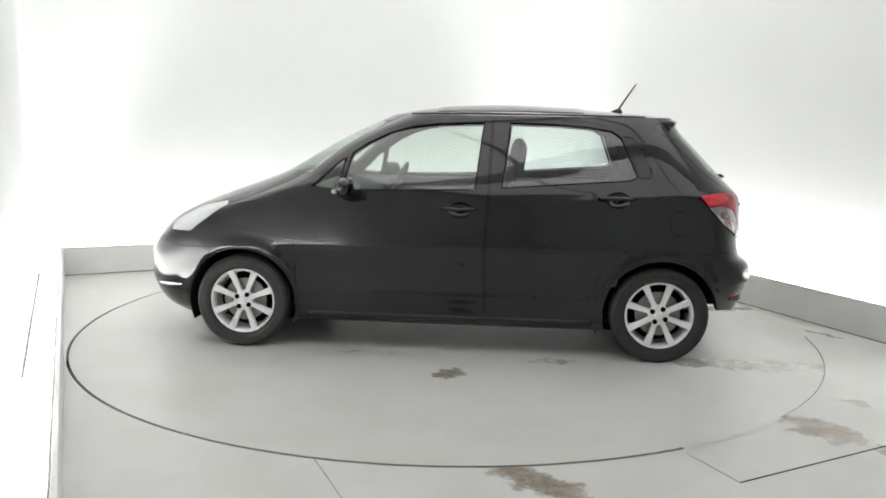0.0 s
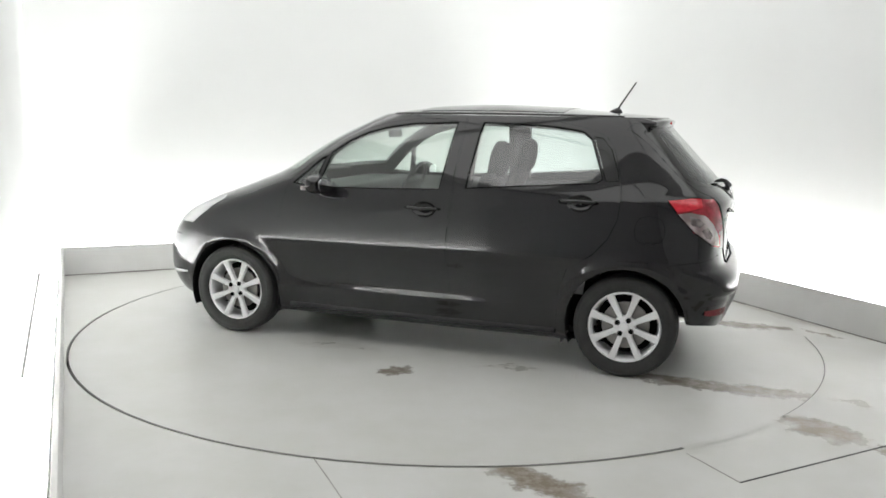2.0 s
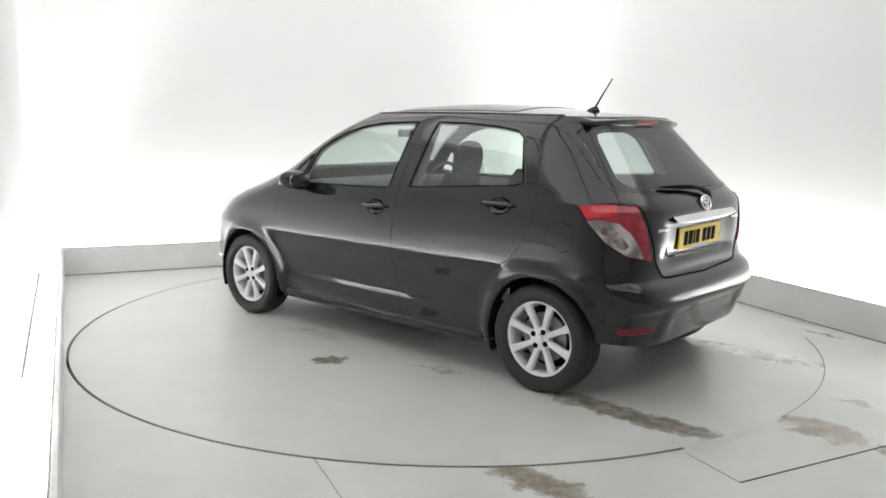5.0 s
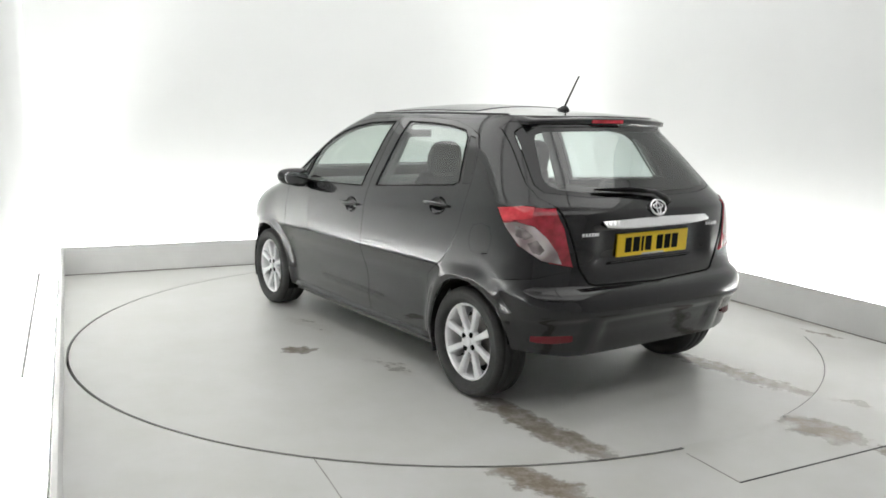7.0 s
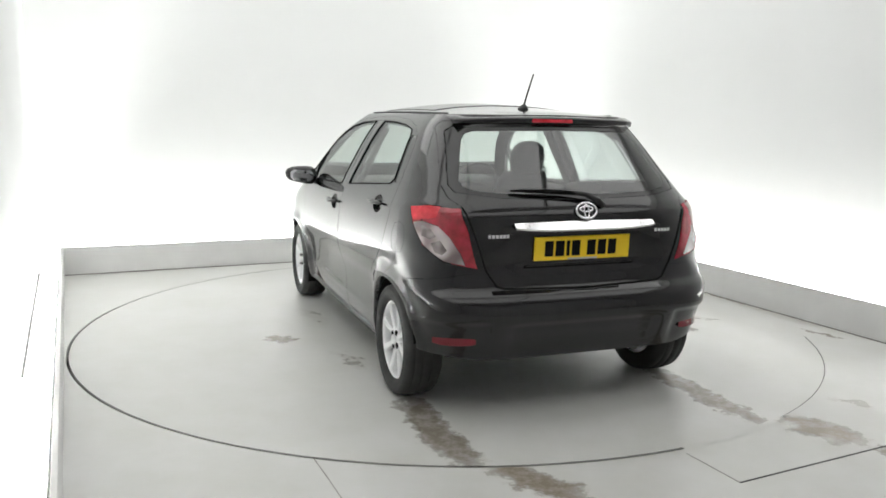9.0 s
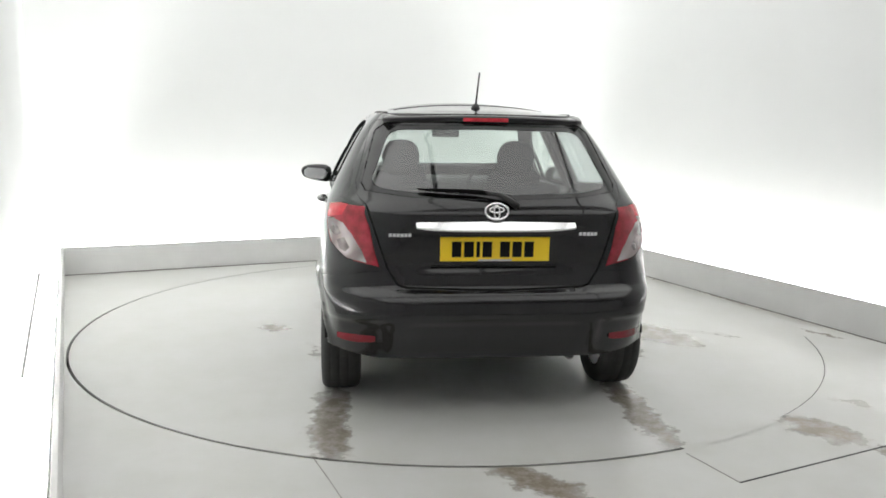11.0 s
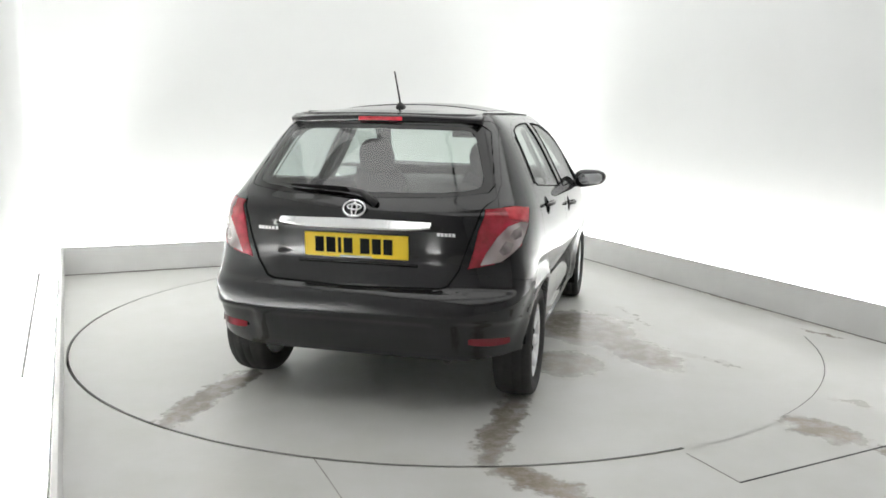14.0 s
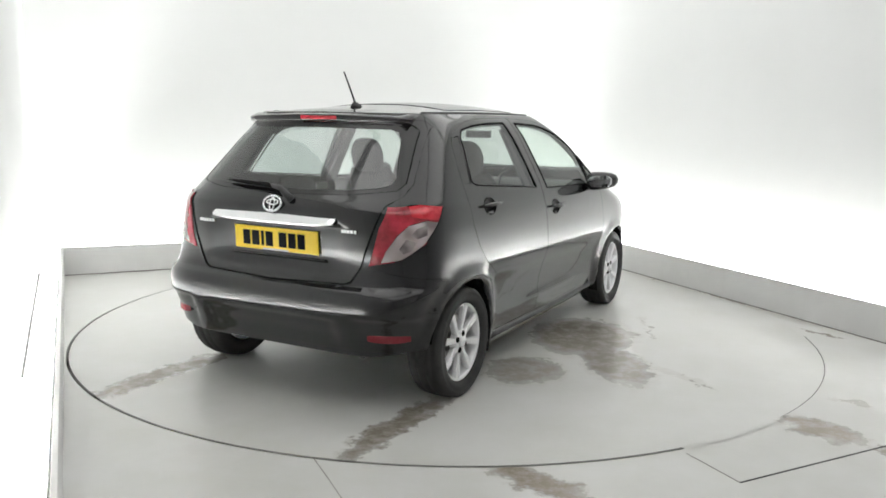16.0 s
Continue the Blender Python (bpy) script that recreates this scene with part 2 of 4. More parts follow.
def floor_sheet():
    """The floor with a round opening for the turntable."""
    bm = bmesh.new()
    n = 160
    lim = (-HALF - GAP - 0.1, HALF + GAP + 0.1, NEAR - 0.1, BACK + GAP + 0.1)
    inner, outer = [], []
    for i in range(n):
        t = 2 * math.pi * i / n
        c, s = math.cos(t), math.sin(t)
        inner.append(bm.verts.new((RING * 1.0025 * c, RING * 1.0025 * s, 0)))
        k = min((lim[1] if c > 0 else lim[0]) / c if abs(c) > 1e-6 else 1e9, 1e9)
        k2 = (lim[3] if s > 0 else lim[2]) / s if abs(s) > 1e-6 else 1e9
        k = min(k, k2)
        outer.append(bm.verts.new((k * c, k * s, 0)))
    low = [bm.verts.new((v.co.x, v.co.y, -0.05)) for v in inner]
    for i in range(n):
        j = (i + 1) % n
        bm.faces.new((inner[i], outer[i], outer[j], inner[j]))
        bm.faces.new((low[i], inner[i], inner[j], low[j]))
    # corners of the room left by the fan
    for cx, cy in ((lim[0], lim[2]), (lim[1], lim[2]), (lim[1], lim[3]), (lim[0], lim[3])):
        near = sorted(outer, key=lambda v: math.hypot(v.co.x - cx, v.co.y - cy))[:2]
        bm.faces.new((near[0], near[1], bm.verts.new((cx, cy, 0))))
    bmesh.ops.recalc_face_normals(bm, faces=bm.faces[:])
    return bm


floor_bm = floor_sheet()
bmesh.ops.rotate(floor_bm, cent=(0, 0, 0), matrix=Matrix.Rotation(radians(ROOM), 3, "Z"), verts=floor_bm.verts[:])
structure("floor", floor_bm, M_FLOOR, "grey painted concrete floor with brown wet stains", "floor", turned=False)
pit = bmesh.new()
bmesh.ops.create_circle(pit, cap_ends=True, radius=RING * 1.03, segments=96, matrix=pose(0, 0, -0.05))
structure("turntable_pit", pit, M_DARK_GAP, "dark recess under the rim of the turntable", "pit", turned=False)

U, V = HALF + GAP, BACK + GAP
structure("wall_north", box(-U - 0.15, U + 0.15, V, V + 0.15, 0, TOP), M_WALL, "plain white painted studio wall glowing at its foot", "wall")
# near walls and near ceiling are added, to tone the car's reflections
structure("wall_west_near", box(-U - 0.15, -U, NEAR, LIT, 0, TOP), M_NEAR_GREY, "unseen side wall added by the camera, grey standing in for weaker light", "wall")
structure("wall_east_near", box(U, U + 0.15, NEAR, LIT, 0, TOP), M_NEAR_GREY, "unseen side wall added by the camera, grey standing in for weaker light", "wall")
structure("wall_west", box(-U - 0.15, -U, LIT, V, 0, TOP), M_WALL, "plain white painted studio wall beside the camera", "wall")
structure("wall_east", box(U, U + 0.15, LIT, V, 0, TOP), M_WALL, "plain white painted studio wall with light at its foot", "wall")
structure("wall_south", box(-U - 0.15, U + 0.15, NEAR - 0.15, NEAR, 0, TOP), M_NEAR_GREY, "unseen closing wall added behind the camera, grey standing in for weaker light", "wall")
structure("ceiling_near", box(-U - 0.15, U + 0.15, NEAR - 0.15, LIT, TOP, TOP + 0.1), M_NEAR_GREY, "unseen ceiling added over the camera, grey standing in for weaker light", "ceiling")
structure("ceiling", box(-U - 0.15, U + 0.15, LIT, V + 0.15, TOP, TOP + 0.1), M_WALL, "plain white studio ceiling", "ceiling")


def cove():
    """A rounded fillet in the far corner of two walls."""
    bm = bmesh.new()
    r = 0.55
    lo, hi = [], []
    for i in range(13):
        a = math.pi / 2 * i / 12
        x, y = U - 0.003 - r + r * math.cos(a), V - 0.003 - r + r * math.sin(a)
        lo.append(bm.verts.new((x, y, 0.0)))
        hi.append(bm.verts.new((x, y, TOP)))
    for i in range(12):
        bm.faces.new((lo[i], lo[i + 1], hi[i + 1], hi[i]))
    bmesh.ops.recalc_face_normals(bm, faces=bm.faces[:])
    return bm


structure("wall_corner", cove(), M_WALL, "rounded white corner between two studio walls", "wall corner", smooth=True)

PT = 0.022


def plinth(name, x0, x1, y0, y1, label):
    structure(name, box(x0, x1, y0, y1, 0, PLINTH, 0.003), M_PLINTH, label, "plinth")


plinth("plinth_north", -HALF - PT, HALF + PT, BACK, BACK + PT, "low pale grey plinth board hiding a light trough")
plinth("plinth_west", -HALF - PT, -HALF, NEAR, BACK - 0.003, "low pale grey plinth board along the wall")
plinth("plinth_east", HALF, HALF + PT, NEAR, BACK - 0.003, "low pale grey plinth board along the wall")


def light_tube(x, y, length, along_x):
    holder = new("trough_light")
    bm = lathe([(0.0, -length / 2), (0.016, -length / 2), (0.016, length / 2), (0.0, length / 2)], 10)
    part("tube", bm, M_TUBE, holder, smooth=False)
    part("batten", box(-0.025, 0.025, -length / 2, length / 2, -0.155, -0.028), M_WALL, holder)
    holder.matrix_world = ROOM_POSE @ pose(x, y, 0.155, 0, 0, 90 if along_x else 0)
    return tagged(holder, "white light tube on a batten in the trough", "light tube", "trough lights")


for i in range(4):
    light_tube(-1.83 + 1.22 * i, BACK + 0.07, 1.16, True)
for i in range(4):
    for side in (-1, 1):
        light_tube(side * (HALF + 0.07), 1.95 - 1.22 * i, 1.16, False)


# Unseen fill panels added under the ceiling; no such lamps are known here.
def fill_panel(x, y):
    holder = new("fill_light")
    part("diffuser", box(-0.77, 0.77, -0.77, 0.77, -0.02, 0.0), M_FILL, holder)
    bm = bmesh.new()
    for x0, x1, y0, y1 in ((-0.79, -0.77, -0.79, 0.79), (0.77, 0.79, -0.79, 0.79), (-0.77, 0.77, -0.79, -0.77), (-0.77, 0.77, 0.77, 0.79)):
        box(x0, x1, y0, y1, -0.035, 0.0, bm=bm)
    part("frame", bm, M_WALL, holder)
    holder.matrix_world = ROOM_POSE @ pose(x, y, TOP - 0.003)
    return tagged(holder, "unseen square white fill panel, added under the ceiling", "ceiling light", "ceiling lights")


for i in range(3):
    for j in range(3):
        fill_panel(-1.6 + 1.6 * i, 1.8 - 1.7 * j)
# extra fill row, added to brighten what faces the camera
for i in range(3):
    fill_panel(-1.6 + 1.6 * i, -3.5)


# turntable disc
def disc():
    bm = bmesh.new()
    n = 160
    r = RING * 0.9975
    centre = bm.verts.new((0, 0, 0.0))
    rim = [bm.verts.new((r * math.cos(2 * math.pi * i / n), r * math.sin(2 * math.pi * i / n), 0.0)) for i in range(n)]
    low = [bm.verts.new((v.co.x, v.co.y, -0.045)) for v in rim]
    for i in range(n):
        j = (i + 1) % n
        bm.faces.new((centre, rim[i], rim[j]))
        bm.faces.new((rim[i], low[i], low[j], rim[j]))
    bmesh.ops.recalc_face_normals(bm, faces=bm.faces[:])
    return bm


turntable = tagged(part("turntable", disc(), M_DISC), "large round grey turntable flush with the floor, wet tyre marks", "turntable")


def floor_joint(points, width=0.007):
    bm = bmesh.new()
    for (x0, y0), (x1, y1) in zip(points, points[1:]):
        d = Vector((x1 - x0, y1 - y0, 0))
        m = Matrix.Translation(((x0 + x1) / 2, (y0 + y1) / 2, 0.001)) @ Matrix.Rotation(math.atan2(d.y, d.x), 4, "Z")
        box(-d.length / 2, d.length / 2, -width / 2, width / 2, -0.001, 0.001, bm=bm, m=m)
    return bm


structure("floor_joint", floor_joint([(1.176, -2.522), (1.964, -2.12), (2.2, -2.0)]), M_DARK_GAP, "thin dark joint of a floor hatch", "joint", turned=False)
structure("hatch_joint", floor_joint([(1.045, -2.245), (1.176, -2.522)], 0.004), M_FAINT, "faint worn joint of a floor hatch", "joint", turned=False)
structure("floor_crack", floor_joint([(-0.544, -2.36), (-0.46, -2.54), (-0.379, -2.72)], 0.004), M_FAINT, "fine crack in the painted floor", "crack", turned=False)


def ring_band(r0, r1, a0, a1, z, n):
    bm = bmesh.new()
    rows = [[bm.verts.new((r * math.cos(t), r * math.sin(t), z)) for r in (r0, r1)] for t in [radians(a0 + (a1 - a0) * i / n) for i in range(n + 1)]]
    for p, q in zip(rows, rows[1:]):
        bm.faces.new((p[0], p[1], q[1], q[0]))
    bmesh.ops.recalc_face_normals(bm, faces=bm.faces[:])
    if bm.faces[:][0].normal.z < 0:
        bmesh.ops.reverse_faces(bm, faces=bm.faces[:])
    return bm


part("rim", ring_band(RING * 0.9962, RING * 0.998, 0, 360, 0.0012, 160), M_DARK_GAP, turntable, "thin dark rim of the turntable")
for a0, a1 in ((-64.5, -47.5), (-6.0, 64.0)):
    structure("filler_strip", ring_band(RING * 0.992, RING * 1.006, a0, a1, 0.003, 40), M_FLOOR, "worn grey filler over the rim of the turntable", "filler", turned=False)
structure("floor_lip", ring_band(RING * 0.9984, RING * 1.006, -47.0, -6.5, 0.003, 40), M_FLOOR, "worn grey floor lip round the turntable", "floor lip", turned=False)


M_FOOT = material("brown_grey_joint", (0.17, 0.16, 0.145), 0.8)
vary(M_FOOT, ((0.10, 0.09, 0.08), (0.30, 0.29, 0.27)), 4.0)
for name, x0, x1, y0, y1 in (("plinth_foot_north", -HALF, HALF, BACK - 0.007, BACK - 0.001), ("plinth_foot_east", HALF - 0.008, HALF - 0.001, LIT, BACK - 0.01)):
    structure(name, box(x0, x1, y0, y1, 0.0, 0.006), M_FOOT, "dirty brown-grey joint between floor and plinth", "joint")
structure("wall_joint", box(-U + 0.002, -U + 0.014, -0.3, BACK + 0.15, 0.0, 0.008), M_DARK_GAP, "thin dark joint at the foot of the wall", "joint")


# ---- the car: x forward, y to its left, origin on the ground between the axles ----
def smooth_table(xs, ys):
    """A monotone cubic through a short table."""
    xs, ys = np.array(xs, float), np.array(ys, float)
    h = np.diff(xs)
    d = np.diff(ys) / h
    m = np.zeros(len(xs))
    m[0], m[-1] = d[0], d[-1]
    for i in range(1, len(xs) - 1):
        if d[i - 1] * d[i] > 0:
            w1, w2 = 2 * h[i] + h[i - 1], h[i] + 2 * h[i - 1]
            m[i] = (w1 + w2) / (w1 / d[i - 1] + w2 / d[i])

    def f(x):
        x = min(max(x, xs[0]), xs[-1])
        i = min(int(np.searchsorted(xs, x, side="right")) - 1, len(xs) - 2)
        i = max(i, 0)
        t = (x - xs[i]) / h[i]
        return float((1 + 2 * t) * (1 - t) ** 2 * ys[i] + t * (1 - t) ** 2 * h[i] * m[i] + t * t * (3 - 2 * t) * ys[i + 1] + t * t * (t - 1) * h[i] * m[i + 1])
    return f


ROOF_Z = 1.43
WHEELBASE, HUB_Z, ARCH_R = 1.255, 0.283, 0.332
width_at = smooth_table([.17, .22, .30, .335, .37, .44, .52, .60, .655, .69, .72, .80, .88, .95, 1.0, 1.05, 1.12, 1.20, 1.28, 1.35, 1.40, 1.43],
                        [.765, .785, .800, .8035, .804, .808, .816, .836, .847, .8462, .8450, .8395, .8305, .816, .800, .778, .743, .702, .658, .612, .570, .538])
rear_at = smooth_table([.17, .24, .30, .38, .44, .50, .545, .58, .605, .63, .72, .80, .90, .96, 1.0, 1.04, 1.12, 1.20, 1.28, 1.36, 1.40, 1.43],
                       [-1.70, -1.74, -1.775, -1.805, -1.828, -1.842, -1.838, -1.823, -1.80, -1.762, -1.752, -1.76, -1.765, -1.765, -1.74, -1.70, -1.625, -1.55, -1.475, -1.40, -1.375, -1.36])
rear_depth = smooth_table([.17, .60, .72, .95, 1.05, 1.2, 1.35, 1.43], [.50, .53, .59, .605, .595, .56, .48, .40])
rear_power = smooth_table([.17, .60, .76, .88, 1.0, 1.1, 1.43], [4.2, 5.0, 4.5, 4.0, 3.75, 3.7, 3.9])
front_at = smooth_table([.17, .22, .30, .40, .52, .62, .66, .72, .80, .88, .95, 1.0, 1.05, 1.12, 1.20, 1.28, 1.35, 1.40, 1.43],
                        [1.85, 1.93, 1.985, 2.015, 2.01, 1.965, 1.935, 1.875, 1.76, 1.59, 1.40, 1.265, 1.135, 1.01, .875, .735, .595, .485, .415])
front_depth = smooth_table([.17, .60, .72, .80, .88, .95, 1.0, 1.05, 1.12, 1.20, 1.30, 1.43], [.84, .84, .77, .68, .61, .57, .54, .50, .44, .38, .33, .3])
N_REAR, N_SIDE, N_FRONT = 42, 96, 26


def arch_flare(x, z):
    f = 0.0
    for hx in (WHEELBASE, -WHEELBASE):
        d = math.hypot(x - hx, z - HUB_Z) - ARCH_R - 0.012
        f += 0.025 * math.exp(-(d / 0.042) ** 2) if z > 0.2 else 0
    return f


def ease(t):
    t = min(max(t, 0.0), 1.0)
    return t * t * (3 - 2 * t)


def outline(z):
    """Half the plan outline of the body at height z, from the rear centre round to the front centre."""
    w, xr, a, n = width_at(z), rear_at(z), rear_depth(z), rear_power(z)
    xf, af, nf = front_at(z), front_depth(z), 2.5 + 0.8 * ease((0.95 - z) / 0.2)
    pts = []
    for i in range(N_REAR):
        t = math.pi / 2 * i / N_REAR
        pts.append((xr + a * (1 - math.cos(t) ** (2 / n)), w * math.sin(t) ** (2 / n)))
    x0, x1 = xr + a, xf - af
    for i in range(N_SIDE + 1):
        pts.append((x0 + (x1 - x0) * i / N_SIDE, w))
    for i in range(1, N_FRONT + 1):
        t = math.pi / 2 * (1 - i / N_FRONT)
        c = math.cos(t)
        pts.append((x1 + af * c ** (2 / nf) if c > 0 else x1, w * max(math.sin(t), 0.0) ** (2 / nf)))
    out = []
    for x, y in pts:
        k = y / w
        y *= 1 - 0.022 * max(0.0, min(1.0, abs(x + 0.15) / 1.3)) ** 2.2
        y += arch_flare(x, z) * k ** 6
        y -= 0.017 * ease((0.63 - z) / 0.22) * ease((1.02 - abs(x)) / 0.2) * k ** 6
        y += 0.0055 * math.exp(-((z - 0.345) / 0.02) ** 2) * ease((0.62 - abs(x)) / 0.4) * k ** 6
        line = 0.872 - 0.085 * x
        y += 0.0028 * math.exp(-((z - line) / 0.022) ** 2) * ease((0.5 - x) / 0.4) * k ** 6
        if x < -1.5:
            x += 0.026 * ease((0.46 - abs(y)) / 0.14) * ease((0.912 - z) / 0.02) * ease((z - 0.67) / 0.07)
            x += 0.018 * ease((abs(y) - 0.475) / 0.045) * ease((0.49 - z) / 0.022) * ease((z - 0.24) / 0.16)
            x += 0.014 * ease((0.42 - abs(y)) / 0.04) * ease((0.475 - z) / 0.02) * ease((z - 0.26) / 0.15)
        out.append((x, y, z))
    return out


LEVELS = sorted(set([round(0.17 + 0.0125 * i, 4) for i in range(101)] + [ROOF_Z]))


def body_base():
    bm = bmesh.new()
    rows = []
    for z in LEVELS:
        if z > ROOF_Z:
            continue
        half = outline(z)
        ring = [bm.verts.new(p) for p in half]
        other = [bm.verts.new((x, -y, zz)) for x, y, zz in half[1:-1]]
        rows.append(ring + other[::-1])
    for a, b in zip(rows, rows[1:]):
        n = len(a)
        for i in range(n):
            bm.faces.new((a[i], b[i], b[(i + 1) % n], a[(i + 1) % n]))
    bmesh.ops.recalc_face_normals(bm, faces=bm.faces[:])
    bm.normal_update()
    return bm


from mathutils.bvhtree import BVHTree

shell = body_base()
BASE_TREE = BVHTree.FromBMesh(shell)
shell.verts.ensure_lookup_table()
shell.faces.ensure_lookup_table()
BASE_FACES = [[v.index for v in f.verts] for f in shell.faces]
BASE_CO = [v.co.copy() for v in shell.verts]
BASE_NO = [v.normal.copy() for v in shell.verts]


def base_normal(p):
    q, _, idx, _ = BASE_TREE.find_nearest(p)
    acc = Vector()
    for i in BASE_FACES[idx]:
        acc += BASE_NO[i] / ((BASE_CO[i] - q).length + 0.003) ** 2
    return acc.normalized()


def inside(poly, h, z):
    hit = False
    for (x0, y0), (x1, y1) in zip(poly, poly[1:] + poly[:1]):
        if (y0 > z) != (y1 > z) and h < (x1 - x0) * (z - y0) / (y1 - y0) + x0:
            hit = not hit
    return hit


def carve(bm, poly, hdir, where):
    """Cut the polygon (h, z) through the faces that `where` accepts and take them out as a new bmesh. h runs along hdir in plan."""
    hd = Vector((hdir[0], hdir[1], 0)).normalized()
    for (h0, z0), (h1, z1) in zip(poly, poly[1:] + poly[:1]):
        lo_h, hi_h, lo_z, hi_z = min(h0, h1) - 0.004, max(h0, h1) + 0.004, min(z0, z1) - 0.004, max(z0, z1) + 0.004
        faces = []
        for f in bm.faces:
            if not where(f.calc_center_median()):
                continue
            hs = [v.co.dot(hd) for v in f.verts]
            zs = [v.co.z for v in f.verts]
            if max(hs) < lo_h or min(hs) > hi_h or max(zs) < lo_z or min(zs) > hi_z:
                continue
            faces.append(f)
        if not faces:
            continue
        geom = list({e for f in faces for e in f.edges}) + list({v for f in faces for v in f.verts}) + faces
        no = hd * (z1 - z0) - Vector((0, 0, 1)) * (h1 - h0)
        bmesh.ops.bisect_plane(bm, geom=geom, dist=1e-5, plane_co=hd * h0 + Vector((0, 0, z0)), plane_no=no.normalized())
    picked = [f for f in bm.faces if where(f.calc_center_median()) and inside(poly, f.calc_center_median().dot(hd), f.calc_center_median().z)]
    return take(bm, picked)


def take(bm, picked):
    out = bmesh.new()
    made = {}
    for f in picked:
        vs = []
        for v in f.verts:
            if v not in made:
                made[v] = out.verts.new(v.co)
            vs.append(made[v])
        out.faces.new(vs)
    bmesh.ops.delete(bm, geom=picked, context="FACES")
    bm.normal_update()
    out.normal_update()
    return out


def panel(name, bm, mat, parent, label="", gap=0.0036, depth=0.014, proud=0.0):
    """A sheet of the body as a part: its edges drawn in for the shut line and turned inwards."""
    if gap:
        rim = bmesh.ops.inset_region(bm, faces=bm.faces[:], thickness=gap, use_even_offset=False, use_boundary=True)["faces"]
        bmesh.ops.delete(bm, geom=rim, context="FACES")
    if proud:
        for v in bm.verts:
            v.co += base_normal(v.co) * proud
    if depth:
        border = [e for e in bm.edges if len(e.link_faces) == 1]
        new_verts = [g for g in bmesh.ops.extrude_edge_only(bm, edges=border)["geom"] if isinstance(g, bmesh.types.BMVert)]
        for v in new_verts:
            v.co -= base_normal(v.co) * depth
    me = mesh_of(name, bm, mat, True)
    me.normals_split_custom_set_from_vertices([base_normal(v.co) for v in me.vertices])
    ob = new(name, me)
    ob.parent = parent
    return tagged(ob, label)


def circle_poly(cx, cz, r, n=30):
    return [(cx + r * math.cos(2 * math.pi * i / n + 0.05), cz + r * math.sin(2 * math.pi * i / n + 0.05)) for i in range(n)]


car = tagged(new("hatchback_car"), "small glossy black five-door hatchback car with silver alloy wheels", "car")
SIDES = ((1, lambda c: c.y > 0.35), (-1, lambda c: c.y < -0.35))
REAR = lambda c: c.x < -1.2

# wheel arches
for s, where in SIDES:
    for hx in (WHEELBASE, -WHEELBASE):
        carve(shell, circle_poly(hx, HUB_Z, ARCH_R), (1, 0), lambda c, w=where: w(c) and c.z < 0.75).free()

# the rear bumper ends above the ground
carve(shell, [(-1, .1), (1, .1), (1, .345), (.80, .325), (.55, .285), (-.55, .285), (-.80, .325), (-1, .345)], (0, 1), lambda c: c.x < -1.3).free()

# glazing
QUARTER = [(.815, .998), (.665, .985), (.622, 1.165), (.655, 1.15)]
FRONT_GLASS = [(.635, .982), (.585, 1.195), (.50, 1.255), (.38, 1.313), (.24, 1.352), (.08, 1.376), (-.195, 1.386), (-.155, 1.0), (.20, .988)]
REAR_GLASS = [(-.315, 1.012), (-.355, 1.388), (-.60, 1.383), (-.80, 1.37), (-.95, 1.348), (-1.005, 1.31), (-1.095, 1.09), (-1.06, 1.068)]
TRIM_TRI = [(-1.02, 1.318), (-1.112, 1.082), (-1.178, 1.085), (-1.172, 1.13), (-1.125, 1.25), (-1.07, 1.31)]
HATCH_GLASS = [(-.515, 1.37), (0, 1.376), (.515, 1.37), (.55, 1.345), (.622, 1.10), (.605, 1.068), (.40, 1.045), (0, 1.035), (-.40, 1.045), (-.605, 1.068), (-.622, 1.10), (-.55, 1.345)]
HATCH_CLEAR = [(-.43, 1.352), (0, 1.358), (.43, 1.352), (.475, 1.338), (.50, 1.305), (.572, 1.125), (.565, 1.095), (.53, 1.08), (.40, 1.066), (0, 1.056), (-.40, 1.066), (-.53, 1.08), (-.565, 1.095), (-.572, 1.125), (-.50, 1.305), (-.475, 1.338)]
SCREEN = [(-.70, 1.075), (-.40, 1.055), (0, 1.05), (.40, 1.055), (.70, 1.075), (.56, 1.34), (.50, 1.39), (0, 1.405), (-.50, 1.39), (-.56, 1.34)]

panes = []
for s, where in SIDES:
    for poly, name in ((QUARTER, "quarter_window"), (FRONT_GLASS, "front_window"), (REAR_GLASS, "rear_window")):
        panes.append((name, carve(shell, poly, (1, 0), where), M_GLASS if name != "rear_window" else M_GLASS_REAR))
    panes.append(("corner_trim", carve(shell, TRIM_TRI, (1, 0), where), M_TRIM))
panes.append(("hatch_window", carve(shell, HATCH_CLEAR, (0, 1), REAR), M_GLASS_REAR))
panes.append(("glass_border", carve(shell, HATCH_GLASS, (0, 1), REAR), M_TRIM))
panes.append(("windscreen", carve(shell, SCREEN, (0, 1), lambda c: c.x > 0.25 and c.z > 1.0), M_GLASS))

# dark inner lining behind the panels
liner = shell.copy()
for v in liner.verts:
    v.co -= base_normal(v.co) * 0.03
part("inner_lining", liner, M_LINER, car, "dark inner lining", True)

for name, bm, mat in panes:
    panel(name, bm, mat, car, "", gap=0.0012, depth=0.006, proud=-0.003)


